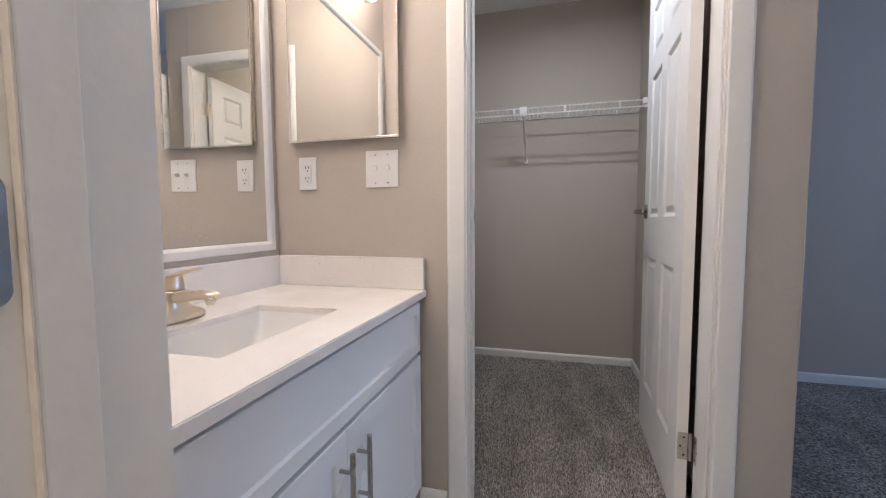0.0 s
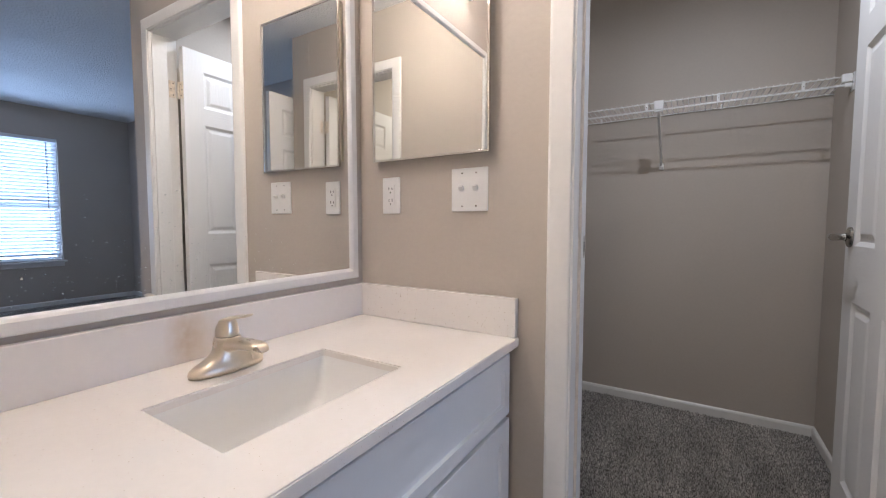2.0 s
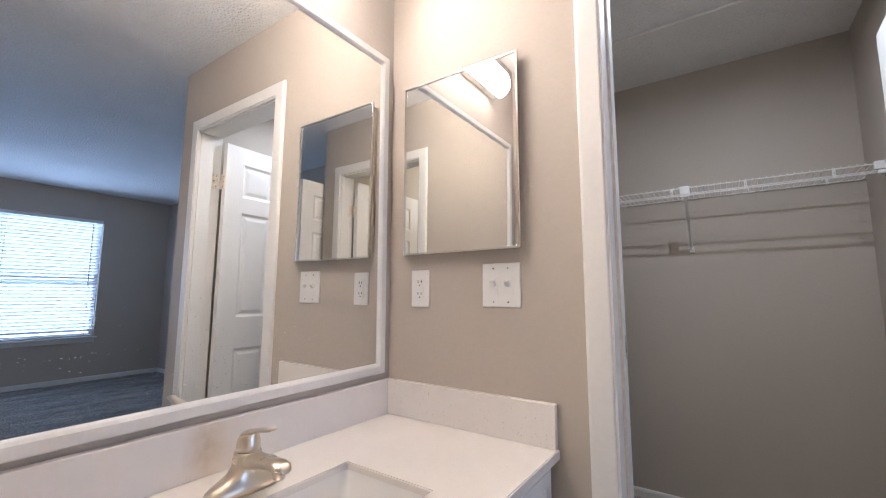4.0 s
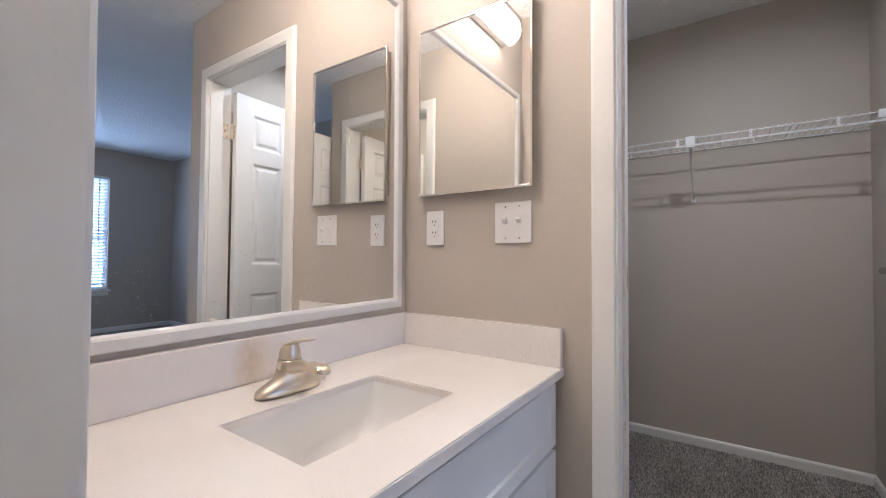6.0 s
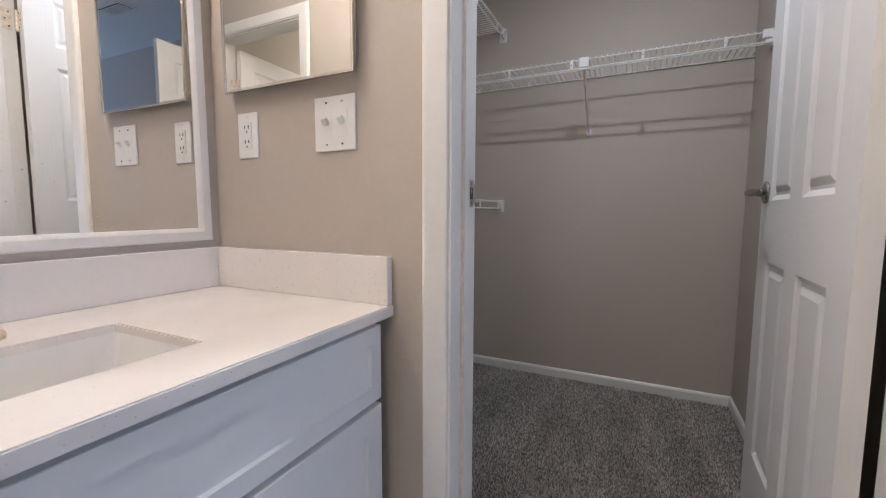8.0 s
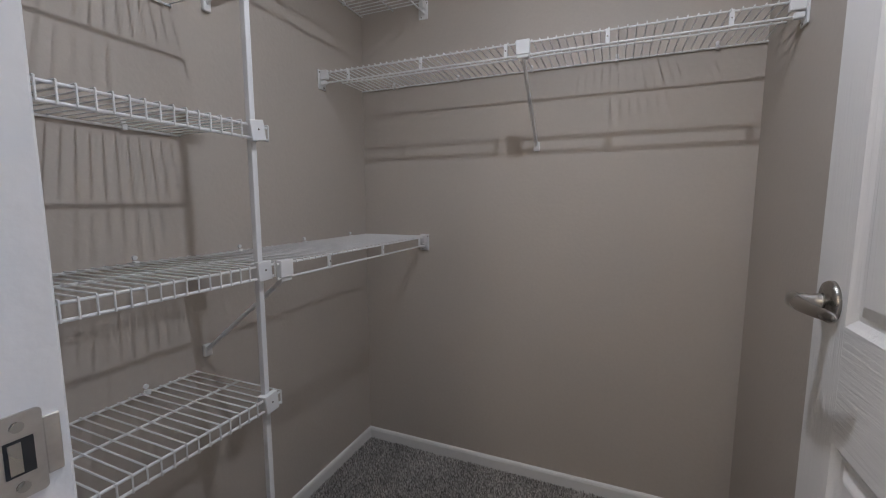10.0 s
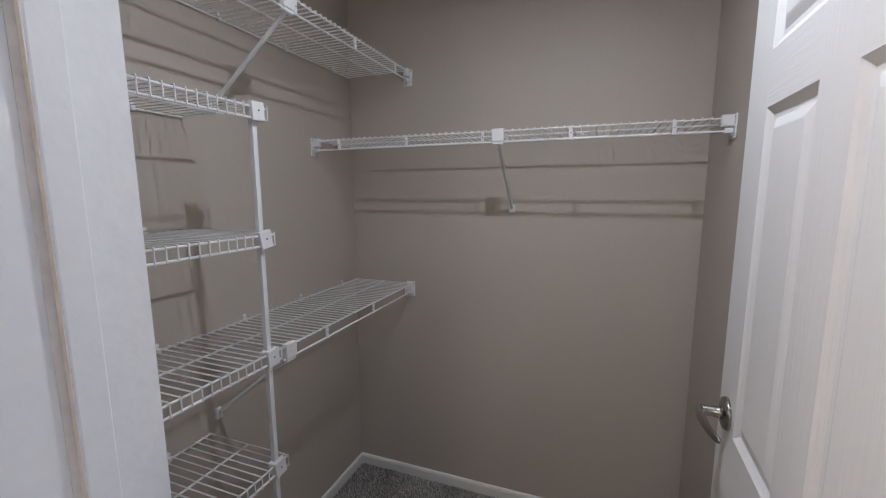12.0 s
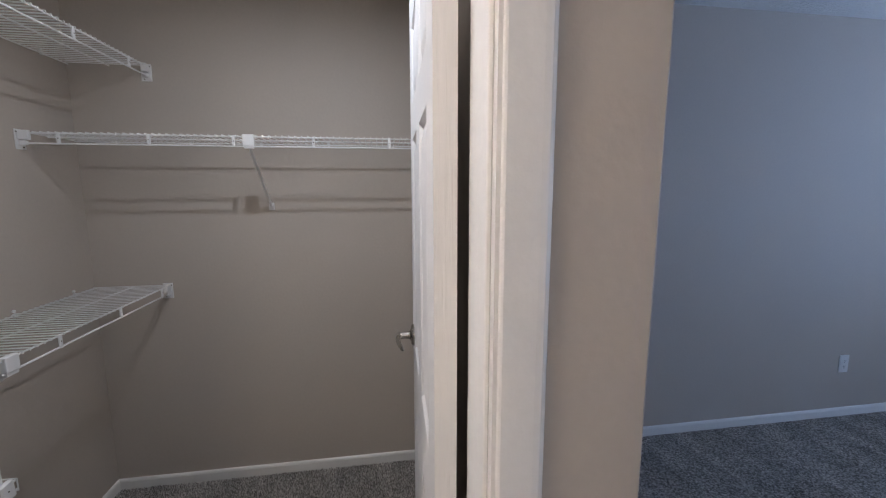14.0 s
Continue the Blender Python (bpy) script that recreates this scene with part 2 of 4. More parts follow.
def wires(pairs, r, n=5):
    """Many straight wires in one mesh, quick to build."""
    bm = bmesh.new()
    for a, b in pairs:
        a, b = Vector(a), Vector(b)
        q = (b - a).to_track_quat("Z", "Y").to_matrix()
        ring = [q @ Vector((r * math.cos(2 * math.pi * i / n), r * math.sin(2 * math.pi * i / n), 0)) for i in range(n)]
        lo, hi = [bm.verts.new(a + p) for p in ring], [bm.verts.new(b + p) for p in ring]
        for i in range(n):
            bm.faces.new((lo[i], lo[(i + 1) % n], hi[(i + 1) % n], hi[i]))
        bm.faces.new(lo[::-1]), bm.faces.new(hi)
    return bm


def extrude_profile(bm, profile, place):
    """A prism: profile points (u, v) put into space by place(u, v, s) for s 0 and 1."""
    lo, hi = [bm.verts.new(place(u, v, 0)) for u, v in profile], [bm.verts.new(place(u, v, 1)) for u, v in profile]
    n = len(profile)
    for i in range(n):
        bm.faces.new((lo[i], lo[(i + 1) % n], hi[(i + 1) % n], hi[i]))
    bm.faces.new(lo[::-1]), bm.faces.new(hi)
    bmesh.ops.recalc_face_normals(bm, faces=bm.faces)
    return bm


def loft(rings, closed_ends=True):
    bm = bmesh.new()
    vs = [[bm.verts.new(p) for p in r] for r in rings]
    n = len(rings[0])
    for a, b in zip(vs, vs[1:]):
        for i in range(n):
            bm.faces.new((a[i], a[(i + 1) % n], b[(i + 1) % n], b[i]))
    if closed_ends:
        bm.faces.new(vs[0][::-1]), bm.faces.new(vs[-1])
    return bm


def link(name, bm, mat, smooth=False):
    bmesh.ops.recalc_face_normals(bm, faces=bm.faces)
    me = bpy.data.meshes.new(name)
    bm.to_mesh(me)
    bm.free()
    if smooth:
        for p in me.polygons:
            p.use_smooth = True
    me.materials.append(mat)
    return new(name, me)


def part(name, bm, mat, parent, label="", smooth=False):
    ob = link(name, bm, mat, smooth)
    ob.parent = parent
    return tagged(ob, label=label)


def thing(name, label, category, m=None, group=""):
    ob = new(name)
    ob.empty_display_size = 0.05
    if m is not None:
        ob.matrix_world = m
    return tagged(ob, label, category, group)


def structure(name, bm, mat, label, category):
    return tagged(link(name, bm, mat), label, category, kind="structure")


# ---- the shell ----
# vanity alcove: x from WEST to END, y from BATH to FRONT; closet behind it; bedroom east; bathroom south
WEST, END, BATH, FRONT, T = -0.978, 0.686, 0.225, 1.310, 0.115
BACK, EAST, WINX, TOP = 2.945, 0.560, 4.92, 2.465
SOUTH, BATHEND = -0.36, -1.70
DL, DR, DTOP = -0.249, 0.475, 2.068          # closet doorway, clear
BL, BR = -0.2625, 0.455                        # bathroom doorway, clear
JT = 0.018

structure("wall_west", boxed(WEST - T, WEST, BATHEND - T, BACK + T, 0, TOP), PAINT, "greige painted wall behind the vanity and closet", "wall")
bm = boxed(WEST, DL - JT, FRONT, FRONT + T, 0, TOP)
box(bm, DR + JT, END, FRONT, FRONT + T, 0, TOP, 0.004)
box(bm, DL - JT, DR + JT, FRONT, FRONT + T, DTOP + JT, TOP)
structure("wall_closet_front", bm, PAINT, "greige painted wall with the closet doorway", "wall")
structure("wall_north", boxed(WEST - T, WINX + T, BACK, BACK + T, 0, TOP), PAINT, "greige painted back wall of closet and bedroom", "wall")
structure("wall_closet_east", boxed(EAST, END, FRONT + T, BACK, 0, TOP), PAINT, "greige painted wall between closet and bedroom", "wall")
bm = boxed(WEST, BL - JT, BATH - T, BATH, 0, TOP)
box(bm, BR + JT, 0.655, BATH - T, BATH, 0, TOP, 0.004)
box(bm, BL - JT, BR + JT, BATH - T, BATH, DTOP + JT, TOP)
structure("wall_bathroom_front", bm, PAINT, "greige painted wall with the bathroom doorway", "wall")
structure("wall_bathroom_east", boxed(0.54, 0.655, BATHEND, BATH - T, 0, TOP), PAINT, "greige painted wall of the bathroom", "wall")
structure("wall_bathroom_south", boxed(WEST, 0.655, BATHEND - T, BATHEND, 0, TOP), PAINT, "greige painted end wall of the bathroom", "wall")
structure("wall_bedroom_south", boxed(0.655, WINX + T, SOUTH - T, SOUTH, 0, TOP), PAINT, "greige painted south wall of the bedroom", "wall")
WY0, WY1, WZ0, WZ1 = 1.16, 2.17, 0.57, 2.10
V0, V1 = -0.28, 0.68                          # an unseen opening added for the fill lamp, beside the first window
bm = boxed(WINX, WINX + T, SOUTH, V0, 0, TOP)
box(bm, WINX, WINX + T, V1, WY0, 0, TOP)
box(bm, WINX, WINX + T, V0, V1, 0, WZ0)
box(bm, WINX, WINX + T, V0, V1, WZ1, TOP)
box(bm, WINX, WINX + T, WY1, BACK, 0, TOP)
box(bm, WINX, WINX + T, WY0, WY1, 0, WZ0)
box(bm, WINX, WINX + T, WY0, WY1, WZ1, TOP)
structure("wall_east", bm, PAINT, "greige painted bedroom wall with a window", "wall")
structure("ceiling", boxed(WEST - T, WINX + T, BATHEND - T, BACK + T, TOP, TOP + 0.1), CEIL, "white popcorn textured ceiling", "ceiling")
bm = boxed(WEST - T, END, FRONT + 0.06, BACK + T, -0.1, 0)
box(bm, END, WINX + T, SOUTH - T, BACK + T, -0.1, 0)
structure("floor", bm, CARPET, "mottled taupe grey cut pile carpet", "carpet")
structure("floor_vinyl", boxed(WEST - T, END, BATHEND - T, FRONT + 0.06, -0.1, 0), VINYL, "pale vinyl floor of alcove and bathroom", "floor")


def baseboard(name, a, b, nx, ny):
    """A low white board along a wall from a to b, its face turned to (nx, ny)."""
    prof = [(0, 0), (0.011, 0), (0.011, 0.044), (0.008, 0.053), (0.003, 0.058), (0, 0.058)]
    bm = extrude_profile(bmesh.new(), prof, lambda u, v, s: (a[0] + (b[0] - a[0]) * s + nx * u, a[1] + (b[1] - a[1]) * s + ny * u, v))
    return structure(name, bm, TRIM, "low white painted baseboard", "baseboard")


baseboard("baseboard", (WEST, BACK), (EAST, BACK), 0, -1)
baseboard("baseboard", (WEST, FRONT + T), (WEST, BACK - 0.011), 1, 0)
baseboard("baseboard", (EAST, FRONT + T), (EAST, BACK - 0.011), -1, 0)
baseboard("baseboard", (END, BACK), (WINX, BACK), 0, -1)
baseboard("baseboard", (END, FRONT + 0.0), (END, BACK - 0.011), 1, 0)
baseboard("baseboard", (WINX, SOUTH), (WINX, BACK - 0.011), -1, 0)
baseboard("baseboard", (-0.42, FRONT), (-0.322, FRONT), 0, -1)
baseboard("baseboard", (0.548, FRONT), (END, FRONT), 0, -1)
baseboard("baseboard", (0.53, BATH), (0.655, BATH), 0, 1)

CASING = [(0, 0), (0.062, 0), (0.062, 0.008), (0.0595, 0.0125), (0.054, 0.0148), (0.045, 0.0153), (0.004, 0.0150), (0.0015, 0.0138), (0, 0.011)]


def doorway(name, x0, x1, face, sign, back, narrow=0.0):
    """Jambs, stops and mitred casings of a doorway in a wall along x. face: the wall's face, sign: the way the casing stands out, back: the wall's other face."""
    root = thing(name, "white painted door frame with moulded casing", "door frame")
    root["kind"] = "structure"
    y0, y1 = min(face, back), max(face, back)
    part("jamb", boxed(x0 - JT, x0, y0 - 0.0095, y1 + 0.0095, 0, DTOP + JT), TRIM, root)
    part("jamb", boxed(x1, x1 + JT, y0 - 0.0095, y1 + 0.0095, 0, DTOP + JT), TRIM, root)
    part("head_jamb", boxed(x0, x1, y0 - 0.0095, y1 + 0.0095, DTOP, DTOP + JT), TRIM, root)
    s0, s1 = back + sign * 0.0395, face - sign * 0.004
    sa, sb = min(s0, s1), max(s0, s1)
    part("stop", boxed(x0, x0 + 0.007, sa + (narrow if sign < 0 else 0), sb - (narrow if sign > 0 else 0), 0, DTOP, bevel=0.002), TRIM, root)
    part("stop", boxed(x1 - 0.007, x1, sa, sb, 0, DTOP, bevel=0.002), TRIM, root)
    part("stop", boxed(x0 + 0.007, x1 - 0.007, sa, sb, DTOP - 0.007, DTOP, bevel=0.002), TRIM, root)
    for f, sg in ((face, sign), (back, -sign)):
        e = 0.0055
        for xe, d in ((x0 - e, -1), (x1 + e, 1)):
            part("casing", extrude_profile(bmesh.new(), CASING, lambda u, v, s: (xe + d * u, f + sg * v, (DTOP + e + u) * s)), TRIM, root)
        part("casing", extrude_profile(bmesh.new(), CASING, lambda u, v, s: ((x0 - e - u) if s == 0 else (x1 + e + u), f + sg * v, DTOP + e + u)), TRIM, root)
    return root


door_1 = doorway("door_1", DL, DR, FRONT, -1, FRONT + T, narrow=0.0445)
door_2 = doorway("door_2", BL, BR, BATH, 1, BATH - T, narrow=0.0395)


def panelled_leaf(w, h, t, panels):
    """A six-panel moulded leaf: x 0..w, y 0..t, z 0..h, with sunk and raised panels on both faces."""
    bm = bmesh.new()
    xs = sorted({0, w, *[p[0] for p in panels], *[p[1] for p in panels]})
    zs = sorted({0, h, *[p[2] for p in panels], *[p[3] for p in panels]})
    for y, flip in ((0, False), (t, True)):
        d = 1 if not flip else -1

        def quad(a, b, c, e, slot=0):
            bm.faces.new([bm.verts.new(q) for q in (a, b, c, e)]).material_index = slot
        for i in range(len(xs) - 1):
            for j in range(len(zs) - 1):
                x0, x1, z0, z1 = xs[i], xs[i + 1], zs[j], zs[j + 1]
                if any(p[0] <= x0 and x1 <= p[1] and p[2] <= z0 and z1 <= p[3] for p in panels):
                    continue
                quad((x0, y, z0), (x1, y, z0), (x1, y, z1), (x0, y, z1), 1 if any(p[0] <= x0 and x1 <= p[1] for p in panels) else 0)
        for x0, x1, z0, z1 in panels:
            rings = [(0, 0), (0.006, 0.004), (0.014, 0.0085), (0.022, 0.0085), (0.036, 0.003), (0.040, 0.002)]
            loops = [[(x0 + i, y + d * k, z0 + i), (x1 - i, y + d * k, z0 + i), (x1 - i, y + d * k, z1 - i), (x0 + i, y + d * k, z1 - i)] for i, k in rings]
            for a, b in zip(loops, loops[1:]):
                for k in range(4):
                    quad(a[k], a[(k + 1) % 4], b[(k + 1) % 4], b[k])
            quad(*loops[-1])
    for a, b in (((0, 0), (w, 0)), ((w, 0), (w, h)), ((w, h), (0, h)), ((0, h), (0, 0))):
        vs = [bm.verts.new(q) for q in ((a[0], 0, a[1]), (b[0], 0, b[1]), (b[0], t, b[1]), (a[0], t, a[1]))]
        bm.faces.new(vs)
    bmesh.ops.remove_doubles(bm, verts=bm.verts, dist=0.0002)
    return bm


def six_panels(w):
    s, m = 0.108, 0.094
    c = (w - 2 * s - m) / 2
    out = []
    for x0 in (s, s + c + m):
        out += [(x0, x0 + c, 0.225, 0.825), (x0, x0 + c, 1.004, 1.620), (x0, x0 + c, 1.715, 1.915)]
    return out


def lever_set(parent, x, z, y, d):
    """A lever handle: domed rose on the face at y, standing out by d (+1 or -1), and a tapering lever that bends back to the leaf."""
    def turned(profile, n=28):
        return loft([[(x + r * math.cos(2 * math.pi * i / n), y + d * h, z + r * math.sin(2 * math.pi * i / n)) for i in range(n)] for r, h in profile])
    part("rose", turned([(0.0335, 0.0), (0.0335, 0.004), (0.0315, 0.0075), (0.026, 0.0095), (0.0185, 0.0105), (0.0175, 0.012)]), STEEL, parent, "satin steel rose", smooth=True)
    part("neck", turned([(0.0135, 0.011), (0.0120, 0.016), (0.0105, 0.026), (0.0110, 0.040), (0.0120, 0.048)]), STEEL, parent, smooth=True)
    stations = [(0.014, 0.046, 0.003, 0.003), (0.011, 0.047, 0.009, 0.007), (0.002, 0.049, 0.0125, 0.0095), (-0.014, 0.0505, 0.0125, 0.0085), (-0.036, 0.051, 0.0112, 0.0070), (-0.060, 0.0495, 0.0100, 0.0062), (-0.084, 0.046, 0.0090, 0.0056), (-0.104, 0.041, 0.0080, 0.0050), (-0.114, 0.0375, 0.0058, 0.0040), (-0.118, 0.036, 0.0020, 0.0016)]
    rings = [[(x + u, y + d * (h + az * math.sin(2 * math.pi * i / 20)), z + hz * math.cos(2 * math.pi * i / 20)) for i in range(20)] for u, h, hz, az in stations]
    part("lever", loft(rings), STEEL, parent, "satin steel lever handle", smooth=True)


def door_leaf(name, label, m, w, lever=True, pin=-0.006, metal=None):
    """A leaf whose hinge edge is at x 0 and whose free edge is at x w."""
    root = thing(name, label, "door", m)
    leaf = part("leaf", panelled_leaf(w, 2.02, 0.035, six_panels(w)), GRAIN_UP, root)
    leaf.data.materials.append(GRAIN_ACROSS)
    if lever:
        for y, d in ((0, -1), (0.035, 1)):
            lever_set(root, w - 0.060, 1.030, y, d)
        part("latch_plate", boxed(w, w + 0.001, 0.006, 0.029, 1.000, 1.060), STEEL, root)
    for z in (0.25, 1.79):
        bm = rod(bmesh.new(), (-0.004, pin, z - 0.045), (-0.004, pin, z + 0.045), 0.006, 10)
        box(bm, -0.0022, 0.0, 0.001 if pin < 0 else 0.005, 0.030 if pin < 0 else 0.034, z - 0.045, z + 0.045)
        hinge = part("hinge", bm, metal if metal and z < 1 else HINGE, root, "worn metal butt hinge")
        for dz in (-0.03, 0.0, 0.03):
            part("screw", rod(bmesh.new(), (-0.0022, 0.012 + 0.010 * (dz == 0), z + dz), (-0.0030, 0.012 + 0.010 * (dz == 0), z + dz), 0.0036, 8), DARK, hinge)
    return root


door_leaf("closet_door", "white six-panel door standing open against the closet wall", pose(0.4590, FRONT + T + 0.016, 0.012, 0, 0, 88.0), 0.701, metal=GREYHINGE)
door_leaf("bathroom_door", "white six-panel door swung open into the bathroom", pose(0.398, BATH - T - 0.006, 0.012, 0, 0, -87.5), 0.711, pin=0.041)
door_leaf("bedroom_door", "white six-panel door open beside the bathroom wall", pose(0.715, -0.30, 0.012, 0, 0, 90), 0.711)


for x, y, frm in ((DR, FRONT + T - 0.018, door_1), (BR, BATH - T + 0.018, door_2)):
    for z in (0.262, 1.802):
        bm = boxed(x - 0.0022, x, y - 0.016, y + 0.016, z - 0.045, z + 0.045, bevel=0.0006)
        plate = part("hinge_plate", bm, HINGE if frm == door_2 or z > 1 else GREYHINGE, frm, "worn metal hinge plate")
        for dz in (-0.03, 0.0, 0.03):
            part("screw", rod(bmesh.new(), (x - 0.0022, y + 0.006 * (1 if dz else -1), z + dz), (x - 0.0030, y + 0.006 * (1 if dz else -1), z + dz), 0.0036, 8), DARK, plate)


def rounded_rect(x0, x1, y0, y1, r, z, k=6):
    pts = []
    for cx, cy, a in ((x1 - r, y1 - r, 0), (x0 + r, y1 - r, 90), (x0 + r, y0 + r, 180), (x1 - r, y0 + r, 270)):
        for i in range(k + 1):
            w = radians(a + 90 * i / k)
            pts.append((cx + r * math.cos(w), cy + r * math.sin(w), z))
    return pts


def strike(name, x, y, z, lip, half=(0.014, 0.031), radius=0.003, metal=GREYHINGE):
    """A strike plate on a jamb's face at x; lip: how far, and which way along y, its tongue reaches past the plate."""
    root = thing(name, "worn satin nickel strike plate on a white jamb", "strike plate")
    pts = [(p, q) for p, q, h in rounded_rect(y - half[0], y + half[0], z - half[1], z + half[1], radius, 0)]
    part("plate", extrude_profile(bmesh.new(), pts, lambda u, v, s: (x + 0.0022 * s, u, v)), metal, root)
    y0, y1 = sorted((y + math.copysign(half[0], lip), y + math.copysign(half[0], lip) + lip))
    part("lip", boxed(x - 0.001, x + 0.0020, y0, y1, z - 0.022, z + 0.022, bevel=0.0008), metal, root)
    hole = part("latch_hole", boxed(x + 0.0022, x + 0.0030, y - 0.008, y + 0.008, z - 0.013, z + 0.013), DARK, root, "dark latch hole")
    part("latch_tab", boxed(x + 0.0030, x + 0.0036, y - 0.006, y + 0.001, z - 0.011, z + 0.011), STEEL, hole, "bent steel tab in the hole")
    for dz in (-0.022, 0.022):
        part("screw", rod(bmesh.new(), (x + 0.002, y, z + dz), (x + 0.0034, y, z + dz), 0.0040, 10), STEEL, root)


strike("strike_plate", DL, FRONT + T - 0.0185, 1.022, 0.010)
# thin brown strips along one stop of each doorway
BROWN_EDGE = material("brown_stop_edge", (0.74, 0.67, 0.60), 0.6, vary=0.12, scale=25)
part("stop_edge", boxed(BL + 0.0005, BL + 0.0072, BATH - T + 0.0380, BATH - T + 0.0393, 0.0, DTOP - 0.012), BROWN_EDGE, door_2, "brown strip along the door stop")
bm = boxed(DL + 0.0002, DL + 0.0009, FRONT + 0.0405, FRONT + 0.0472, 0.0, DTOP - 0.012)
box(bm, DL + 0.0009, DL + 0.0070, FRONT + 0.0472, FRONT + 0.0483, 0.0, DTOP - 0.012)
part("stop_edge", bm, BROWN_EDGE, door_1, "brown strip along the door stop")
strike("strike_plate", BL, BATH - T + 0.0165, 0.996, -0.004, (0.0175, 0.036), 0.009, CHROME)

# ---- vanity ----
CT, CX, CY0, CY1 = 0.771, -0.393, BATH + 0.002, FRONT - 0.002     # countertop height, front edge, ends
SX0, SX1, SY0, SY1 = -0.772, -0.529, 0.553, 0.947                 # sink opening


def ring_slab(x0, x1, y0, y1, hx0, hx1, hy0, hy1, z0, z1, bevel):
    bm = bmesh.new()
    out, hole = [(x0, y0), (x1, y0), (x1, y1), (x0, y1)], [(hx0, hy0), (hx1, hy0), (hx1, hy1), (hx0, hy1)]
    v = {(k, z, i): bm.verts.new((*p, z)) for k, loop in (("o", out), ("h", hole)) for z in (z0, z1) for i, p in enumerate(loop)}
    for i in range(4):
        j = (i + 1) % 4
        for z in (z0, z1):
            bm.faces.new((v["o", z, i], v["o", z, j], v["h", z, j], v["h", z, i]))
        for k in "oh":
            bm.faces.new((v[k, z0, i], v[k, z0, j], v[k, z1, j], v[k, z1, i]))
    bmesh.ops.recalc_face_normals(bm, faces=bm.faces)
    sharp = [e for e in bm.edges if len(e.link_faces) == 2 and e.calc_face_angle() > 0.5]
    bmesh.ops.bevel(bm, geom=sharp, offset=bevel, segments=2, affect="EDGES")
    return bm


top = thing("countertop", "speckled white quartz vanity top with low backsplash", "countertop")
part("slab", ring_slab(WEST + 0.001, CX, CY0, CY1, SX0, SX1, SY0, SY1, CT - 0.026, CT, 0.0025), QUARTZ, top)
part("backsplash", boxed(WEST + 0.001, WEST + 0.020, CY0, CY1 - 0.0205, CT + 0.0005, CT + 0.110, bevel=0.002), SPLASH, top)
part("side_splash", boxed(WEST + 0.001, CX - 0.004, CY1 - 0.020, CY1, CT + 0.0005, CT + 0.110, bevel=0.002), SPLASH, top)


sink = thing("sink", "white undermount rectangular porcelain sink", "sink")
rings = []
for inset, z, r in ((0.0003, CT - 0.016, 0.006), (0.0010, CT - 0.026, 0.012), (0.004, CT - 0.062, 0.020), (0.010, CT - 0.105, 0.026), (0.020, CT - 0.128, 0.034), (0.040, CT - 0.140, 0.045), (0.070, CT - 0.146, 0.040), (0.10, CT - 0.150, 0.02)):
    ex = inset if inset < 0.003 else inset * (2.6 if z > CT - 0.13 else 1.7)
    rings.append(rounded_rect(SX0 + inset, SX1 - inset, SY0 + ex, SY1 - ex, r, z))
bm = loft(rings, False)
bm.verts.ensure_lookup_table()
bm.faces.new(list(bm.verts)[-len(rings[0]):])
part("basin", bm, PORC, sink, smooth=True)
bm = rod(bmesh.new(), (-0.652, 0.750, CT - 0.150), (-0.652, 0.750, CT - 0.146), 0.028, 24)
rod(bm, (-0.652, 0.750, CT - 0.146), (-0.652, 0.750, CT - 0.139), 0.018, 20)
part("drain", bm, NICKEL, sink, "nickel pop-up drain")


def ellipse(cx, cy, cz, ax, ay, n=28, power=2.0):
    out = []
    for i in range(n):
        w = 2 * math.pi * i / n
        c, s = math.cos(w), math.sin(w)
        out.append((cx + ax * math.copysign(abs(c) ** (2 / power), c), cy + ay * math.copysign(abs(s) ** (2 / power), s), cz))
    return out


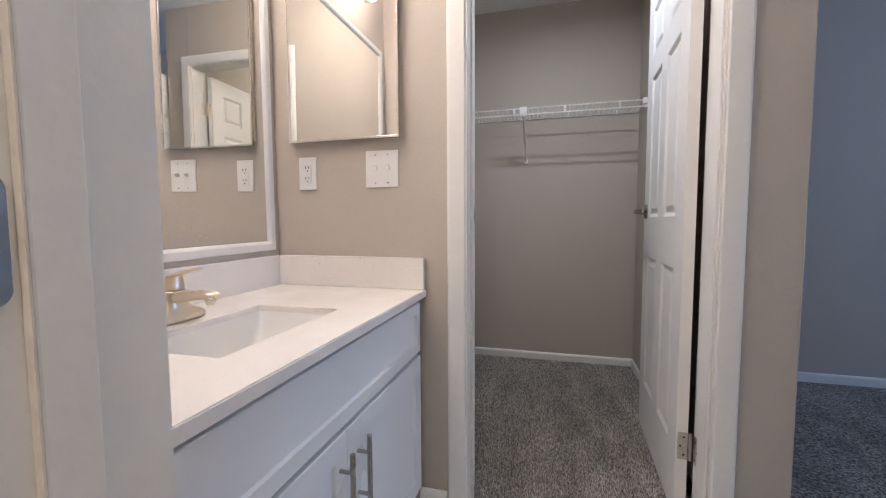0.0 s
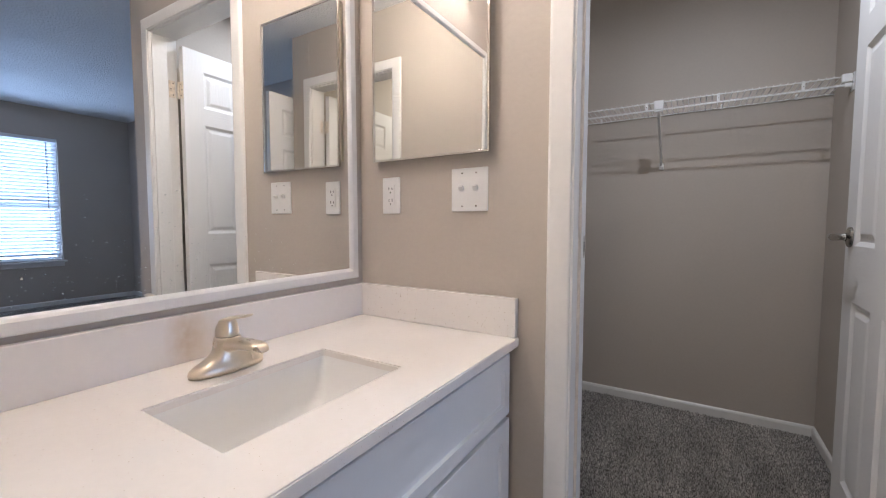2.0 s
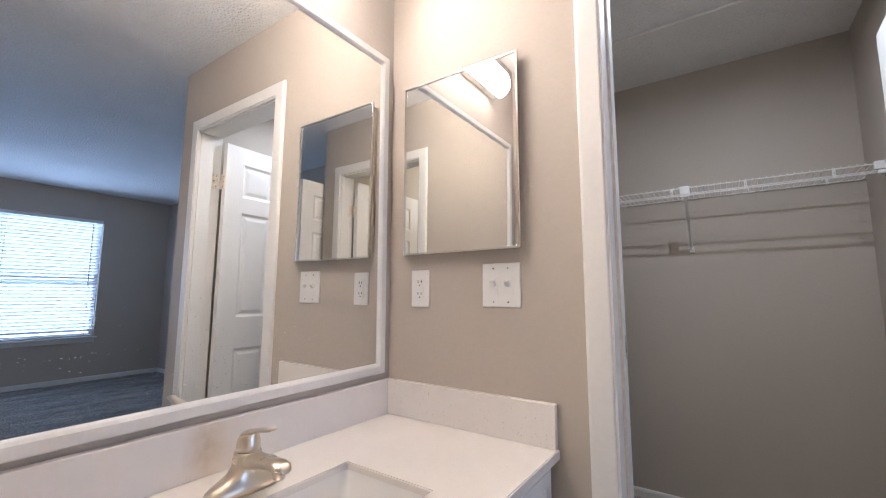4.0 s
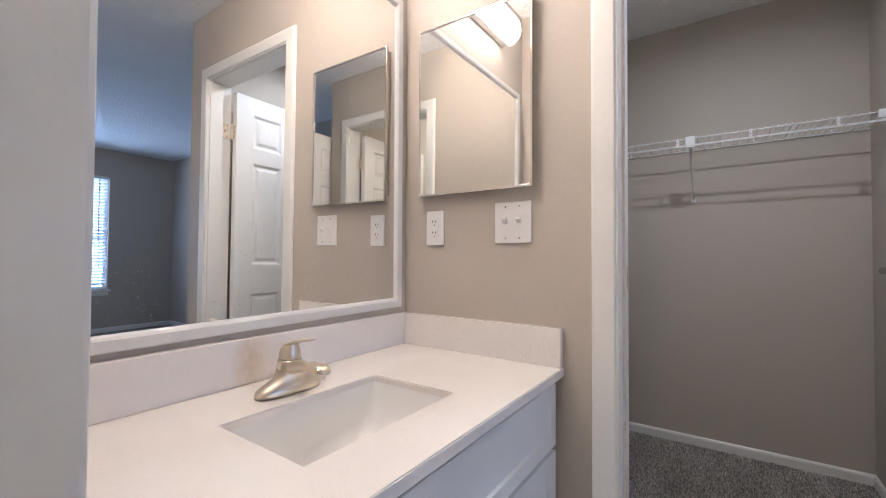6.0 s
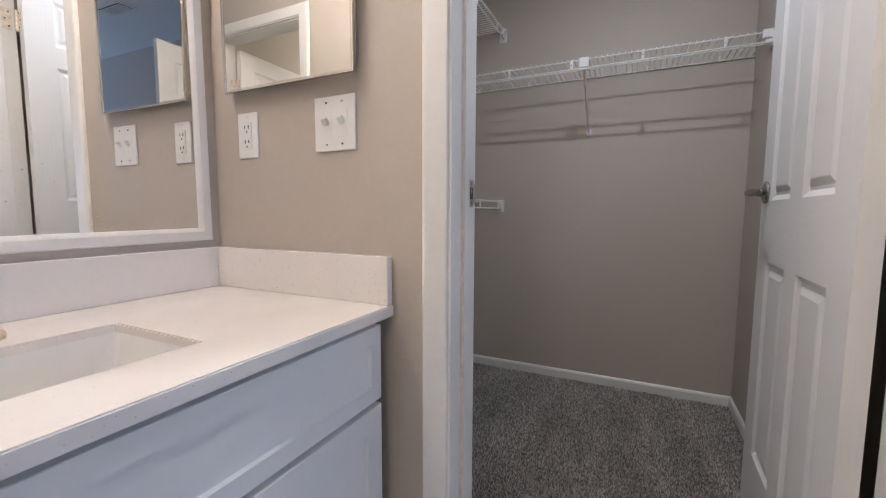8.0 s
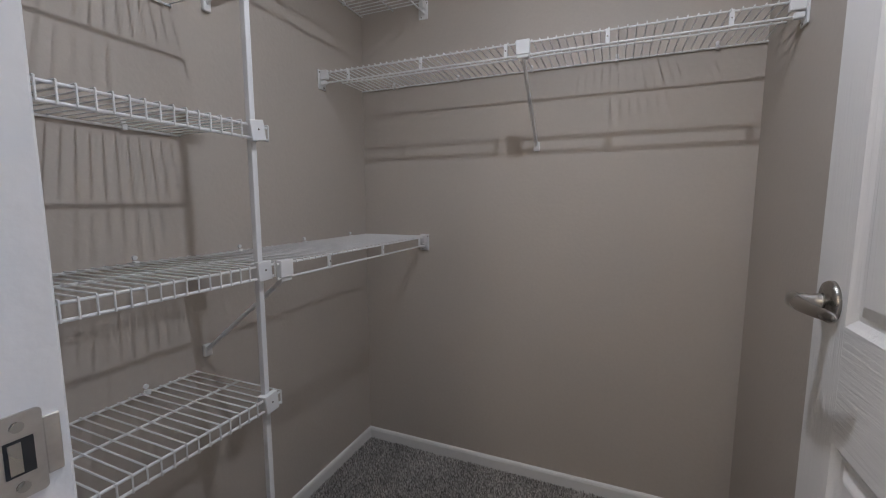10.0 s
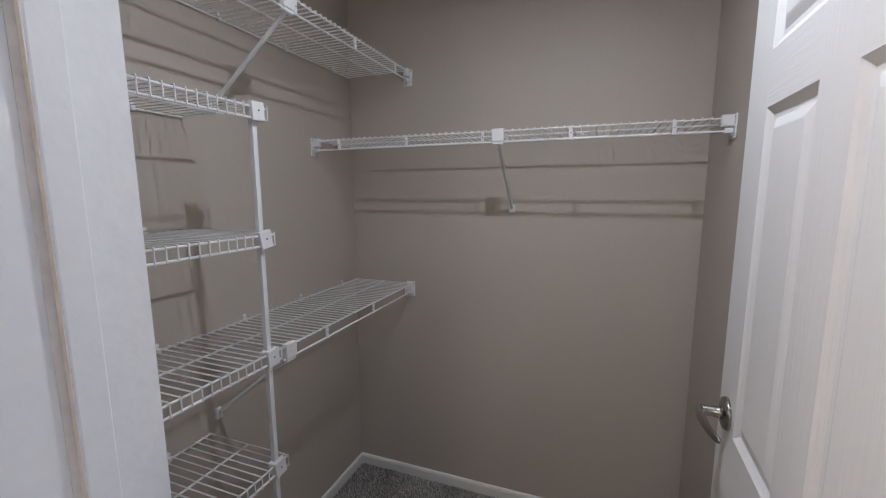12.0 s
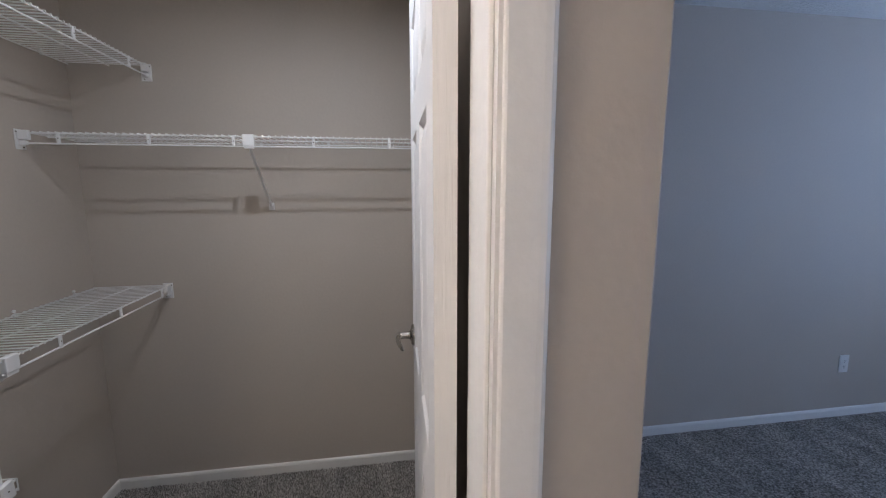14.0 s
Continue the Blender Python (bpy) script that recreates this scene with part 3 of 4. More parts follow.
def faucet():
    root = thing("faucet", "brushed nickel single-lever centerset faucet on the countertop", "faucet", pose(-0.839, 0.740, CT + 0.0008) @ Matrix.Diagonal((1.05, 1.0, 0.925, 1)))
    base = [(0.0, 0.030, 0.080), (0.008, 0.031, 0.081), (0.014, 0.0305, 0.079), (0.021, 0.0280, 0.071), (0.028, 0.0260, 0.056), (0.035, 0.0250, 0.043), (0.043, 0.0245, 0.034), (0.052, 0.0245, 0.029), (0.062, 0.0255, 0.0275), (0.074, 0.0245, 0.0255), (0.079, 0.0235, 0.0245)]
    part("body", loft([ellipse(0.02 * z, 0, z, ax, ay, 32, 2.3) for z, ax, ay in base]), NICKEL, root, smooth=True)

    def along(stations, n=24, power=2.5):
        """Rounded cross-sections (half widths ay, az) set along x at height z."""
        return [[(x, y, z + w) for y, w, q in ellipse(0, 0, 0, ay, az, n, power)] for x, z, ay, az in stations]
    spout = along([(0.0, 0.060, 0.022, 0.018), (0.020, 0.062, 0.0215, 0.0165), (0.045, 0.0665, 0.021, 0.0135), (0.070, 0.0705, 0.0205, 0.0115), (0.095, 0.072, 0.0195, 0.0105), (0.112, 0.0705, 0.018, 0.0095), (0.121, 0.067, 0.013, 0.0065), (0.124, 0.065, 0.006, 0.003)])
    part("spout", loft(spout), NICKEL, root, smooth=True)
    tip = rod(bmesh.new(), (0.103, 0, 0.048), (0.103, 0, 0.064), 0.0100, 20)
    rod(tip, (0.103, 0, 0.056), (0.103, 0, 0.064), 0.0120, 20)
    part("aerator", tip, NICKEL, root, "nickel aerator with a collar")
    hood = [(0.0800, 0.001, 0.0225, 0.0225), (0.084, 0.001, 0.0235, 0.0235), (0.094, 0.001, 0.0230, 0.0225), (0.104, 0.002, 0.0205, 0.0210), (0.112, 0.004, 0.0170, 0.0175), (0.118, 0.008, 0.0120, 0.0125), (0.121, 0.011, 0.006, 0.006)]
    handle = part("handle", loft([ellipse(dx, 0, z, a, b) for z, dx, a, b in hood]), NICKEL, root, smooth=True)
    lever = along([(-0.014, 0.104, 0.012, 0.006), (-0.002, 0.1135, 0.0165, 0.008), (0.014, 0.1200, 0.0165, 0.0065), (0.030, 0.1255, 0.015, 0.0050), (0.046, 0.1300, 0.0135, 0.0042), (0.060, 0.1325, 0.0125, 0.0038), (0.072, 0.1350, 0.0115, 0.0036), (0.080, 0.1380, 0.0095, 0.003), (0.083, 0.1395, 0.005, 0.0015)], 20, 2.2)
    part("lever", loft(lever), NICKEL, handle, smooth=True)
    part("seam", rod(bmesh.new(), (0.0015, 0, 0.0788), (0.0015, 0, 0.0802), 0.0215, 24), DARK, handle, "dark seam under the handle")
    part("lift_rod", rod(bmesh.new(), (-0.030, 0, 0.0), (-0.030, 0, 0.075), 0.0028, 10), NICKEL, root)


faucet()


def shaker(x, y0, y1, z0, z1, rail=0.052, t=0.019, sink_in=0.008):
    """A shaker front facing +x, its back at x: one moulded panel with a sunk field."""
    bm, xf = bmesh.new(), x + t
    loops = []
    for inset, d in ((0, 0), (0, t - 0.0015), (0.0015, t), (rail - 0.001, t), (rail + 0.0015, t - sink_in), (rail + 0.004, t - sink_in)):
        loops.append([bm.verts.new((x + d, y, z)) for y, z in ((y0 + inset, z0 + inset), (y1 - inset, z0 + inset), (y1 - inset, z1 - inset), (y0 + inset, z1 - inset))])
    for p, q in zip(loops, loops[1:]):
        for k in range(4):
            bm.faces.new((p[k], p[(k + 1) % 4], q[(k + 1) % 4], q[k]))
    bm.faces.new(loops[0][::-1]), bm.faces.new(loops[-1])
    return bm


VX, VY0, VY1 = -0.4240, CY0 + 0.004, 1.272    # the vanity's carcass: face and ends
vanity = thing("vanity_cabinet", "white shaker vanity cabinet with two doors and bar pulls", "cabinet")
CB, CE, CZ = WEST + 0.001, VY1 - 0.003, CT - 0.0265
part("side_panel", boxed(CB, VX - 0.019, VY0, VY0 + 0.016, 0.085, CZ), CABW, vanity)
part("side_panel", boxed(CB, VX - 0.019, CE - 0.016, CE, 0.085, CZ), CABW, vanity)
part("bottom_panel", boxed(CB, VX - 0.019, VY0 + 0.016, CE - 0.016, 0.085, 0.101), CABW, vanity)
part("back_panel", boxed(CB, CB + 0.006, VY0 + 0.016, CE - 0.016, 0.101, CZ), CABW, vanity)
bm = boxed(VX - 0.019, VX, VY0, VY0 + 0.040, 0.085, CZ)
box(bm, VX - 0.019, VX, CE - 0.040, CE, 0.085, CZ)
for z0, z1 in ((0.085, 0.125), (0.545, 0.575), (CZ - 0.040, CZ)):
    box(bm, VX - 0.019, VX, VY0 + 0.040, CE - 0.040, z0, z1)
part("face_frame", bm, CABW, vanity)
part("toe_kick", boxed(WEST + 0.001, VX - 0.060, VY0, VY1 - 0.003, 0.0, 0.0845), CABW, vanity)
part("false_front", shaker(VX + 0.0005, VY0 + 0.004, VY1, 0.566, CT - 0.038, rail=0.036), CABW, vanity)
YM = 0.763
for y0, y1, hy in ((VY0 + 0.004, YM - 0.0015, YM - 0.033), (YM + 0.0015, VY1, YM + 0.047)):
    d = part("door", shaker(VX + 0.0005, y0, y1, 0.088, 0.553), CABW, vanity)
    hx = VX + 0.0195
    bm = rod(bmesh.new(), (hx + 0.030, hy, 0.338), (hx + 0.030, hy, 0.519), 0.006, 14)
    for z in (0.378, 0.478):
        rod(bm, (hx, hy, z), (hx + 0.030, hy, z), 0.0045, 10)
    part("handle", bm, STEEL, d, "satin steel bar pull")

# ---- mirror over the vanity ----
MY0, MY1, MZ0, MZ1, FW = 0.305, 1.283, 0.892, 1.991, 0.034
mir = thing("wall_mirror", "large wall mirror in a slim white frame", "mirror", pose(WEST, 0, MZ0, 0.4, 0.24, 0.38))
part("glass", boxed(0.002, 0.009, MY0 + FW - 0.006, MY1 - FW + 0.006, FW - 0.006, MZ1 - MZ0 - FW + 0.006), MIRROR, mir, "clear silvered mirror glass")
FP = [(0, 0), (0, 0.014), (0.003, 0.018), (FW - 0.010, 0.018), (FW - 0.004, 0.014), (FW, 0.0095), (FW, 0)]


def frame_side(a, b, inward, axis):
    """One mitred side; a, b: outer corners (y, z); inward: unit (y, z)."""
    def place(u, v, s):
        p = a if s == 0 else b
        k = 1 if s == 0 else -1
        y, z = p[0] + inward[0] * u + axis[0] * u * k, p[1] + inward[1] * u + axis[1] * u * k
        return (0.001 + v, y, z - MZ0)
    return extrude_profile(bmesh.new(), FP, place)


part("frame_side", frame_side((MY0, MZ0), (MY1, MZ0), (0, 1), (1, 0)), TRIM, mir)
part("frame_side", frame_side((MY0, MZ1), (MY1, MZ1), (0, -1), (1, 0)), TRIM, mir)
part("frame_side", frame_side((MY0, MZ0), (MY0, MZ1), (1, 0), (0, 1)), TRIM, mir)
part("frame_side", frame_side((MY1, MZ0), (MY1, MZ1), (-1, 0), (0, 1)), TRIM, mir)

# ---- medicine cabinet ----
KX0, KX1, KZ0, KZ1, KD = -0.897, -0.477, 1.286, 1.865, 0.026
cab = thing("medicine_cabinet", "mirrored medicine cabinet with thin steel edge on the wall", "cabinet")
part("body", boxed(KX0 + 0.005, KX1 - 0.012, FRONT - KD + 0.009, FRONT - 0.0005, KZ0 + 0.020, KZ1 - 0.012), material("cream_enamel", (0.70, 0.64, 0.50), 0.4, vary=0.04), cab, "cream enamelled cabinet box")
d = part("door", boxed(KX0 + 0.004, KX1 - 0.004, FRONT - KD, FRONT - KD + 0.006, KZ0 + 0.004, KZ1 - 0.004), MIRROR, cab, "mirrored door")
for x0, x1, z0, z1 in ((KX0, KX0 + 0.007, KZ0, KZ1), (KX1 - 0.007, KX1, KZ0, KZ1), (KX0 + 0.007, KX1 - 0.007, KZ0, KZ0 + 0.007), (KX0 + 0.007, KX1 - 0.007, KZ1 - 0.007, KZ1)):
    part("edge_strip", boxed(x0, x1, FRONT - KD - 0.003, FRONT - KD + 0.008, z0, z1, bevel=0.0012), CHROME, d, "bright steel edge strip")

# ---- vanity light ----
LY0, LY1, LZ = 0.468, 1.100, 2.254
bar = thing("vanity_light", "lit white wrap-around vanity light above the mirror", "wall lamp")
part("backplate", boxed(WEST + 0.001, WEST + 0.037, LY0 + 0.002, LY1 - 0.002, LZ - 0.067, LZ + 0.067, bevel=0.004), PLAST, bar, "white enamelled lamp pan")


def half_round(r, d, y0, y1):
    prof = [(d * math.cos(radians(a)), r * math.sin(radians(a))) for a in range(-90, 91, 10)]
    return extrude_profile(bmesh.new(), prof, lambda u, v, s: (WEST + 0.0375 + u, y0 + (y1 - y0) * s, LZ + v))


part("diffuser", half_round(0.068, 0.076, LY0 + 0.040, LY1 - 0.040), LAMP, bar, "glowing ribbed white diffuser")
part("end_cap", half_round(0.065, 0.064, LY0, LY0 + 0.0395), LAMPEND, bar, "glowing white end cap")
part("end_cap", half_round(0.065, 0.064, LY1 - 0.0395, LY1), LAMPEND, bar, "glowing white end cap")


# ---- outlets and switches ----
def outlet(name, m, label):
    """A duplex outlet; local x along the wall, y out of it (towards -y), z up, centred."""
    root = thing(name, label, "outlet", m)
    part("plate", boxed(-0.036, 0.036, -0.006, -0.0003, -0.059, 0.059, bevel=0.0025), PLAST, root)
    face = part("receptacle", boxed(-0.0165, 0.0165, -0.0085, -0.006, -0.034, 0.034, bevel=0.001), PLAST, root)
    for dz in (-0.019, 0.019):
        for dx in (-0.0065, 0.0065):
            part("slot", boxed(dx - 0.0012, dx + 0.0012, -0.0092, -0.0085, dz - 0.001, dz + 0.0075), DARK, face)
        part("slot", rod(bmesh.new(), (0, -0.0085, dz - 0.009), (0, -0.0092, dz - 0.009), 0.0024, 10), DARK, face)
    for dz in (-0.048, 0.048):
        part("screw", rod(bmesh.new(), (0, -0.006, dz), (0, -0.0072, dz), 0.003, 10), PLAST, root)
    return root


outlet("outlet", pose(-0.841, FRONT, 1.178), "white duplex outlet under the medicine cabinet")
outlet("outlet", pose(3.325, BACK, 0.365), "white outlet low on the bedroom wall")
outlet("outlet", pose(WINX, 1.32, 0.27, 0, 0, -90), "white outlet under the bedroom window")
sw = thing("light_switch", "white double light switch with two toggles", "light switch", pose(-0.550, FRONT, 1.185))
part("plate", boxed(-0.060, 0.060, -0.006, -0.0003, -0.063, 0.063, bevel=0.0025), PLAST, sw)
for dx in (-0.023, 0.023):
    part("collar", boxed(dx - 0.0160, dx + 0.0160, -0.0068, -0.006, -0.033, 0.033, bevel=0.0004), PLAST, sw)
    bm = boxed(dx - 0.0072, dx + 0.0072, -0.023, -0.0050, -0.0050, 0.0050, bevel=0.0018)
    bmesh.ops.rotate(bm, verts=bm.verts, cent=(dx, -0.008, 0), matrix=Matrix.Rotation(radians(-50), 3, "X"))
    part("toggle", bm, PLAST, sw)
    for dz in (-0.048, 0.048):
        part("screw", rod(bmesh.new(), (dx, -0.006, dz), (dx, -0.0072, dz), 0.0026, 10), STEEL, sw)


# ---- wire shelves in the closet ----
def wire_shelf(name, label, m, length, depth, lip="open", first=0.0127, struts=()):
    """Local x along the wall, y from the wall (0) to the front (depth), top at z 0."""
    root = thing(name, label, "wire shelf", m, "closet wire shelves")
    cross, n = [], int((length - first) / 0.0254)
    for i in range(n + 1):
        x = first + i * 0.0254
        cross.append(((x, 0.004, 0), (x, depth + 0.0052, 0)))
        cross.append(((x, depth + 0.0052, -0.0005), (x, depth + 0.0052, -0.036 if lip == "mesh" else -0.008)))
    deck = part("deck", wires(cross, 0.0019, 6), WIRE, root)
    deck["kind"] = "stuff"
    for y, z in ((0.006, -0.0042), (depth * 0.52, -0.0042)):
        part("rail", rod(bmesh.new(), (0, y, z), (length, y, z), 0.0032, 8), WIRE, root)
    part("front_rail", rod(bmesh.new(), (0, depth, -0.0052), (length, depth, -0.0052), 0.0031, 8), WIRE, root)
    low = -0.034 if lip == "mesh" else -0.043
    part("lip_rail", rod(bmesh.new(), (0, depth, low), (length, depth, low), 0.0034, 8), WIRE, root)
    if lip == "open":
        for x in struts:
            strut = part("strut", boxed(x - 0.006, x + 0.006, depth - 0.0015, depth + 0.0050, low - 0.003, -0.001, bevel=0.0015), WIRE, root)
            part("rivet", rod(bmesh.new(), (x, depth + 0.0050, low * 0.55), (x, depth + 0.0056, low * 0.55), 0.0022, 8), STEEL, strut)
    k = max(2, round(length / 0.28))
    for i in range(k):
        x = length * (i + 0.45) / k
        bm = boxed(x - 0.006, x + 0.006, 0.0, 0.013, -0.010, 0.004, bevel=0.002)
        rod(bm, (x, 0.0005, 0.012), (x, 0.006, 0.012), 0.006, 10)
        part("wall_clip", bm, WIRE, root)
    return root


def end_bracket(shelf, x, depth, d):
    """A plate screwed to the end wall with a sleeve over the front rails. d: the way along x into the shelf."""
    def slab(x0, x1, y0, y1, z0, z1, bevel):
        return boxed(min(x + d * x0, x + d * x1), max(x + d * x0, x + d * x1), y0, y1, z0, z1, bevel=bevel)
    plate = part("end_bracket", slab(0.0004, 0.0055, depth - 0.026, depth + 0.018, -0.066, 0.008, 0.002), WIRE, shelf, "white plastic end bracket")
    part("sleeve", slab(0.0055, 0.040, depth - 0.006, depth + 0.0115, -0.030, 0.005, 0.003), WIRE, plate)
    part("rail_cup", slab(0.0055, 0.030, depth - 0.007, depth + 0.008, -0.050, -0.033, 0.004), WIRE, plate)
    for y, z in ((depth + 0.0125, -0.002), (depth - 0.012, -0.058)):
        part("screw", rod(bmesh.new(), (x + d * 0.0055, y, z), (x + d * 0.0072, y, z), 0.0032, 8), STEEL, plate)


def brace(shelf, x, depth, drop):
    bm = boxed(x - 0.022, x + 0.022, depth - 0.008, depth + 0.010, -0.042, 0.004, bevel=0.003)
    box(bm, x - 0.019, x + 0.019, depth - 0.006, depth + 0.007, -0.052, -0.042, 0.002)
    part("clip", bm, WIRE, shelf, "white plastic clip")
    bm = rod(bmesh.new(), (x, depth - 0.004, -0.046), (x, 0.010, -drop), 0.0065, 8)
    part("brace", bm, WIRE, shelf, "white diagonal support brace")
    part("brace_foot", boxed(x - 0.012, x + 0.012, 0.0005, 0.014, -drop - 0.022, -drop + 0.014, bevel=0.003), WIRE, shelf)


SD = 0.300
s = wire_shelf("wire_shelf", "white wire shelf across the back of the closet", pose(EAST, BACK, 1.712, 0, 0, 180), EAST - WEST, SD, struts=[0.163 + 0.310 * i for i in range(5)])
end_bracket(s, 0, SD, 1), end_bracket(s, EAST - WEST, SD, -1), brace(s, EAST + 0.166, SD, 0.292)
LD = 0.320
s = wire_shelf("wire_shelf", "white wire shelf high on the closet side wall", pose(WEST, BACK, 2.041, 0, 0, -90), BACK - FRONT - T, LD, struts=[0.142 + 0.312 * i for i in range(5)])
end_bracket(s, 0, LD, 1), brace(s, BACK - 2.148, LD, 0.280)
s = wire_shelf("wire_shelf", "white wire shelf low on the closet side wall", pose(WEST, BACK, 1.046, 0, 0, -90), BACK - 2.053, LD, struts=[0.072, 0.379, 0.686])
end_bracket(s, 0, LD, 1), brace(s, BACK - 2.080, LD, 0.280)
SE = 2.046                                     # free end of the short shelves
for z, tip in ((1.714, 2), (1.381, 9), (1.048, 3), (0.711, 6)):
    s = wire_shelf("wire_shelf", "short white wire shelf on the closet shelf pole", pose(WEST, SE, z, 0, 0, -90), SE - FRONT - T, LD, "mesh", 0.004)
    bm = boxed(0.018, 0.058, LD - 0.004, LD + 0.0105, -0.040, 0.008, bevel=0.002)
    box(bm, 0.022, 0.054, LD - 0.022, LD - 0.004, -0.034, 0.004, 0.002)
    bmesh.ops.rotate(bm, verts=bm.verts, cent=(0.038, LD, -0.016), matrix=Matrix.Rotation(radians(tip), 3, "Y"))
    clip = part("pole_clip", bm, WIRE, s, "white plastic pole clip")
    part("screw", rod(bmesh.new(), (0.038, LD + 0.0105, -0.014), (0.038, LD + 0.0118, -0.014), 0.0022, 10), STEEL, clip)
pole = thing("shelf_pole", "white upright pole carrying short wire shelves", "pole")
part("pole", boxed(WEST + LD - 0.020, WEST + LD - 0.005, SE - 0.046, SE - 0.031, 0.0, 1.714, bevel=0.002), WIRE, pole)

# ---- bedroom window ----
fx = WINX + 0.060


def sash_window(name, label, WY0, WY1):
    win = thing(name, label, "window")
    win["kind"] = "structure"
    for y0, y1, z0, z1 in ((WY0, WY0 + 0.04, WZ0, WZ1), (WY1 - 0.04, WY1, WZ0, WZ1), (WY0 + 0.04, WY1 - 0.04, WZ0, WZ0 + 0.04), (WY0 + 0.04, WY1 - 0.04, WZ1 - 0.04, WZ1), (WY0 + 0.04, WY1 - 0.04, 1.25, 1.29)):
        part("window_frame", boxed(fx, fx + 0.04, y0, y1, z0, z1, bevel=0.003), TRIM, win)
    for z0, z1 in ((WZ0 + 0.04, 1.25), (1.29, WZ1 - 0.04)):
        p = part("pane", boxed(fx + 0.018, fx + 0.022, WY0 + 0.04, WY1 - 0.04, z0, z1), GLASS, win)
        p.visible_shadow = False
    part("window_sill", boxed(WINX - 0.045, WINX + 0.06, WY0 - 0.03, WY1 + 0.03, WZ0 - 0.022, WZ0 - 0.0005, bevel=0.004), TRIM, win)
    part("apron", boxed(WINX - 0.014, WINX - 0.0005, WY0 - 0.01, WY1 + 0.01, WZ0 - 0.075, WZ0 - 0.0225, bevel=0.003), TRIM, win)


sash_window("window_1", "white sash window behind lowered horizontal blinds", WY0, WY1)
# unseen window, added only to hold the fill lamp
sash_window("fill_window", "unseen white sash window added for fill daylight", V0, V1)
blind = thing("window_blind", "white horizontal slat blind lowered over the window", "blind")
part("head_rail", boxed(WINX + 0.008, WINX + 0.050, WY0 + 0.006, WY1 - 0.006, WZ1 - 0.045, WZ1 - 0.002, bevel=0.003), BLIND, blind)
z = WZ1 - 0.065
while z > WZ0 + 0.05:
    bm = boxed(-0.024, 0.024, WY0 + 0.008, WY1 - 0.008, -0.0012, 0.0012)
    bmesh.ops.rotate(bm, verts=bm.verts, cent=(0, 0, 0), matrix=Matrix.Rotation(radians(36), 3, "Y"))
    bmesh.ops.translate(bm, verts=bm.verts, vec=(WINX + 0.028, 0, z))
    part("slat", bm, BLIND, blind)
    z -= 0.042
part("bottom_rail", boxed(WINX + 0.012, WINX + 0.046, WY0 + 0.008, WY1 - 0.008, WZ0 + 0.006, WZ0 + 0.024, bevel=0.003), BLIND, blind)
part("wand", rod(bmesh.new(), (WINX + 0.004, WY1 - 0.11, WZ1 - 0.05), (WINX + 0.004, WY1 - 0.11, 1.22), 0.004, 8), DARK, blind, "dark tilt wand")

for y in (WY0 + 0.10, WY1 - 0.10):
    part("ladder_cord", boxed(WINX + 0.0005, WINX + 0.0022, y - 0.002, y + 0.002, WZ0 + 0.02, WZ1 - 0.05), material("grey_ladder_cord", (0.30, 0.31, 0.33), 0.7), blind, "thin grey ladder cord")

# ---- bedroom ceiling vent ----
vent = thing("ceiling_vent", "white slotted metal air vent in the bedroom ceiling", "vent")
VY = 0.12
part("frame", boxed(1.375, 1.675, VY, VY + 0.13, TOP - 0.008, TOP - 0.0005, bevel=0.002), TRIM, vent)
# a flat dark plate stands in for the shade inside the duct
part("dark_backing", boxed(1.395, 1.655, VY + 0.014, VY + 0.116, TOP - 0.0088, TOP - 0.0082), DARK, vent, "dark plate for the shaded duct behind the slats")
for i in range(6):
    part("slat", boxed(1.395, 1.655, VY + 0.018 + 0.0168 * i, VY + 0.0245 + 0.0168 * i, TOP - 0.016, TOP - 0.0090, bevel=0.001), TRIM, vent)

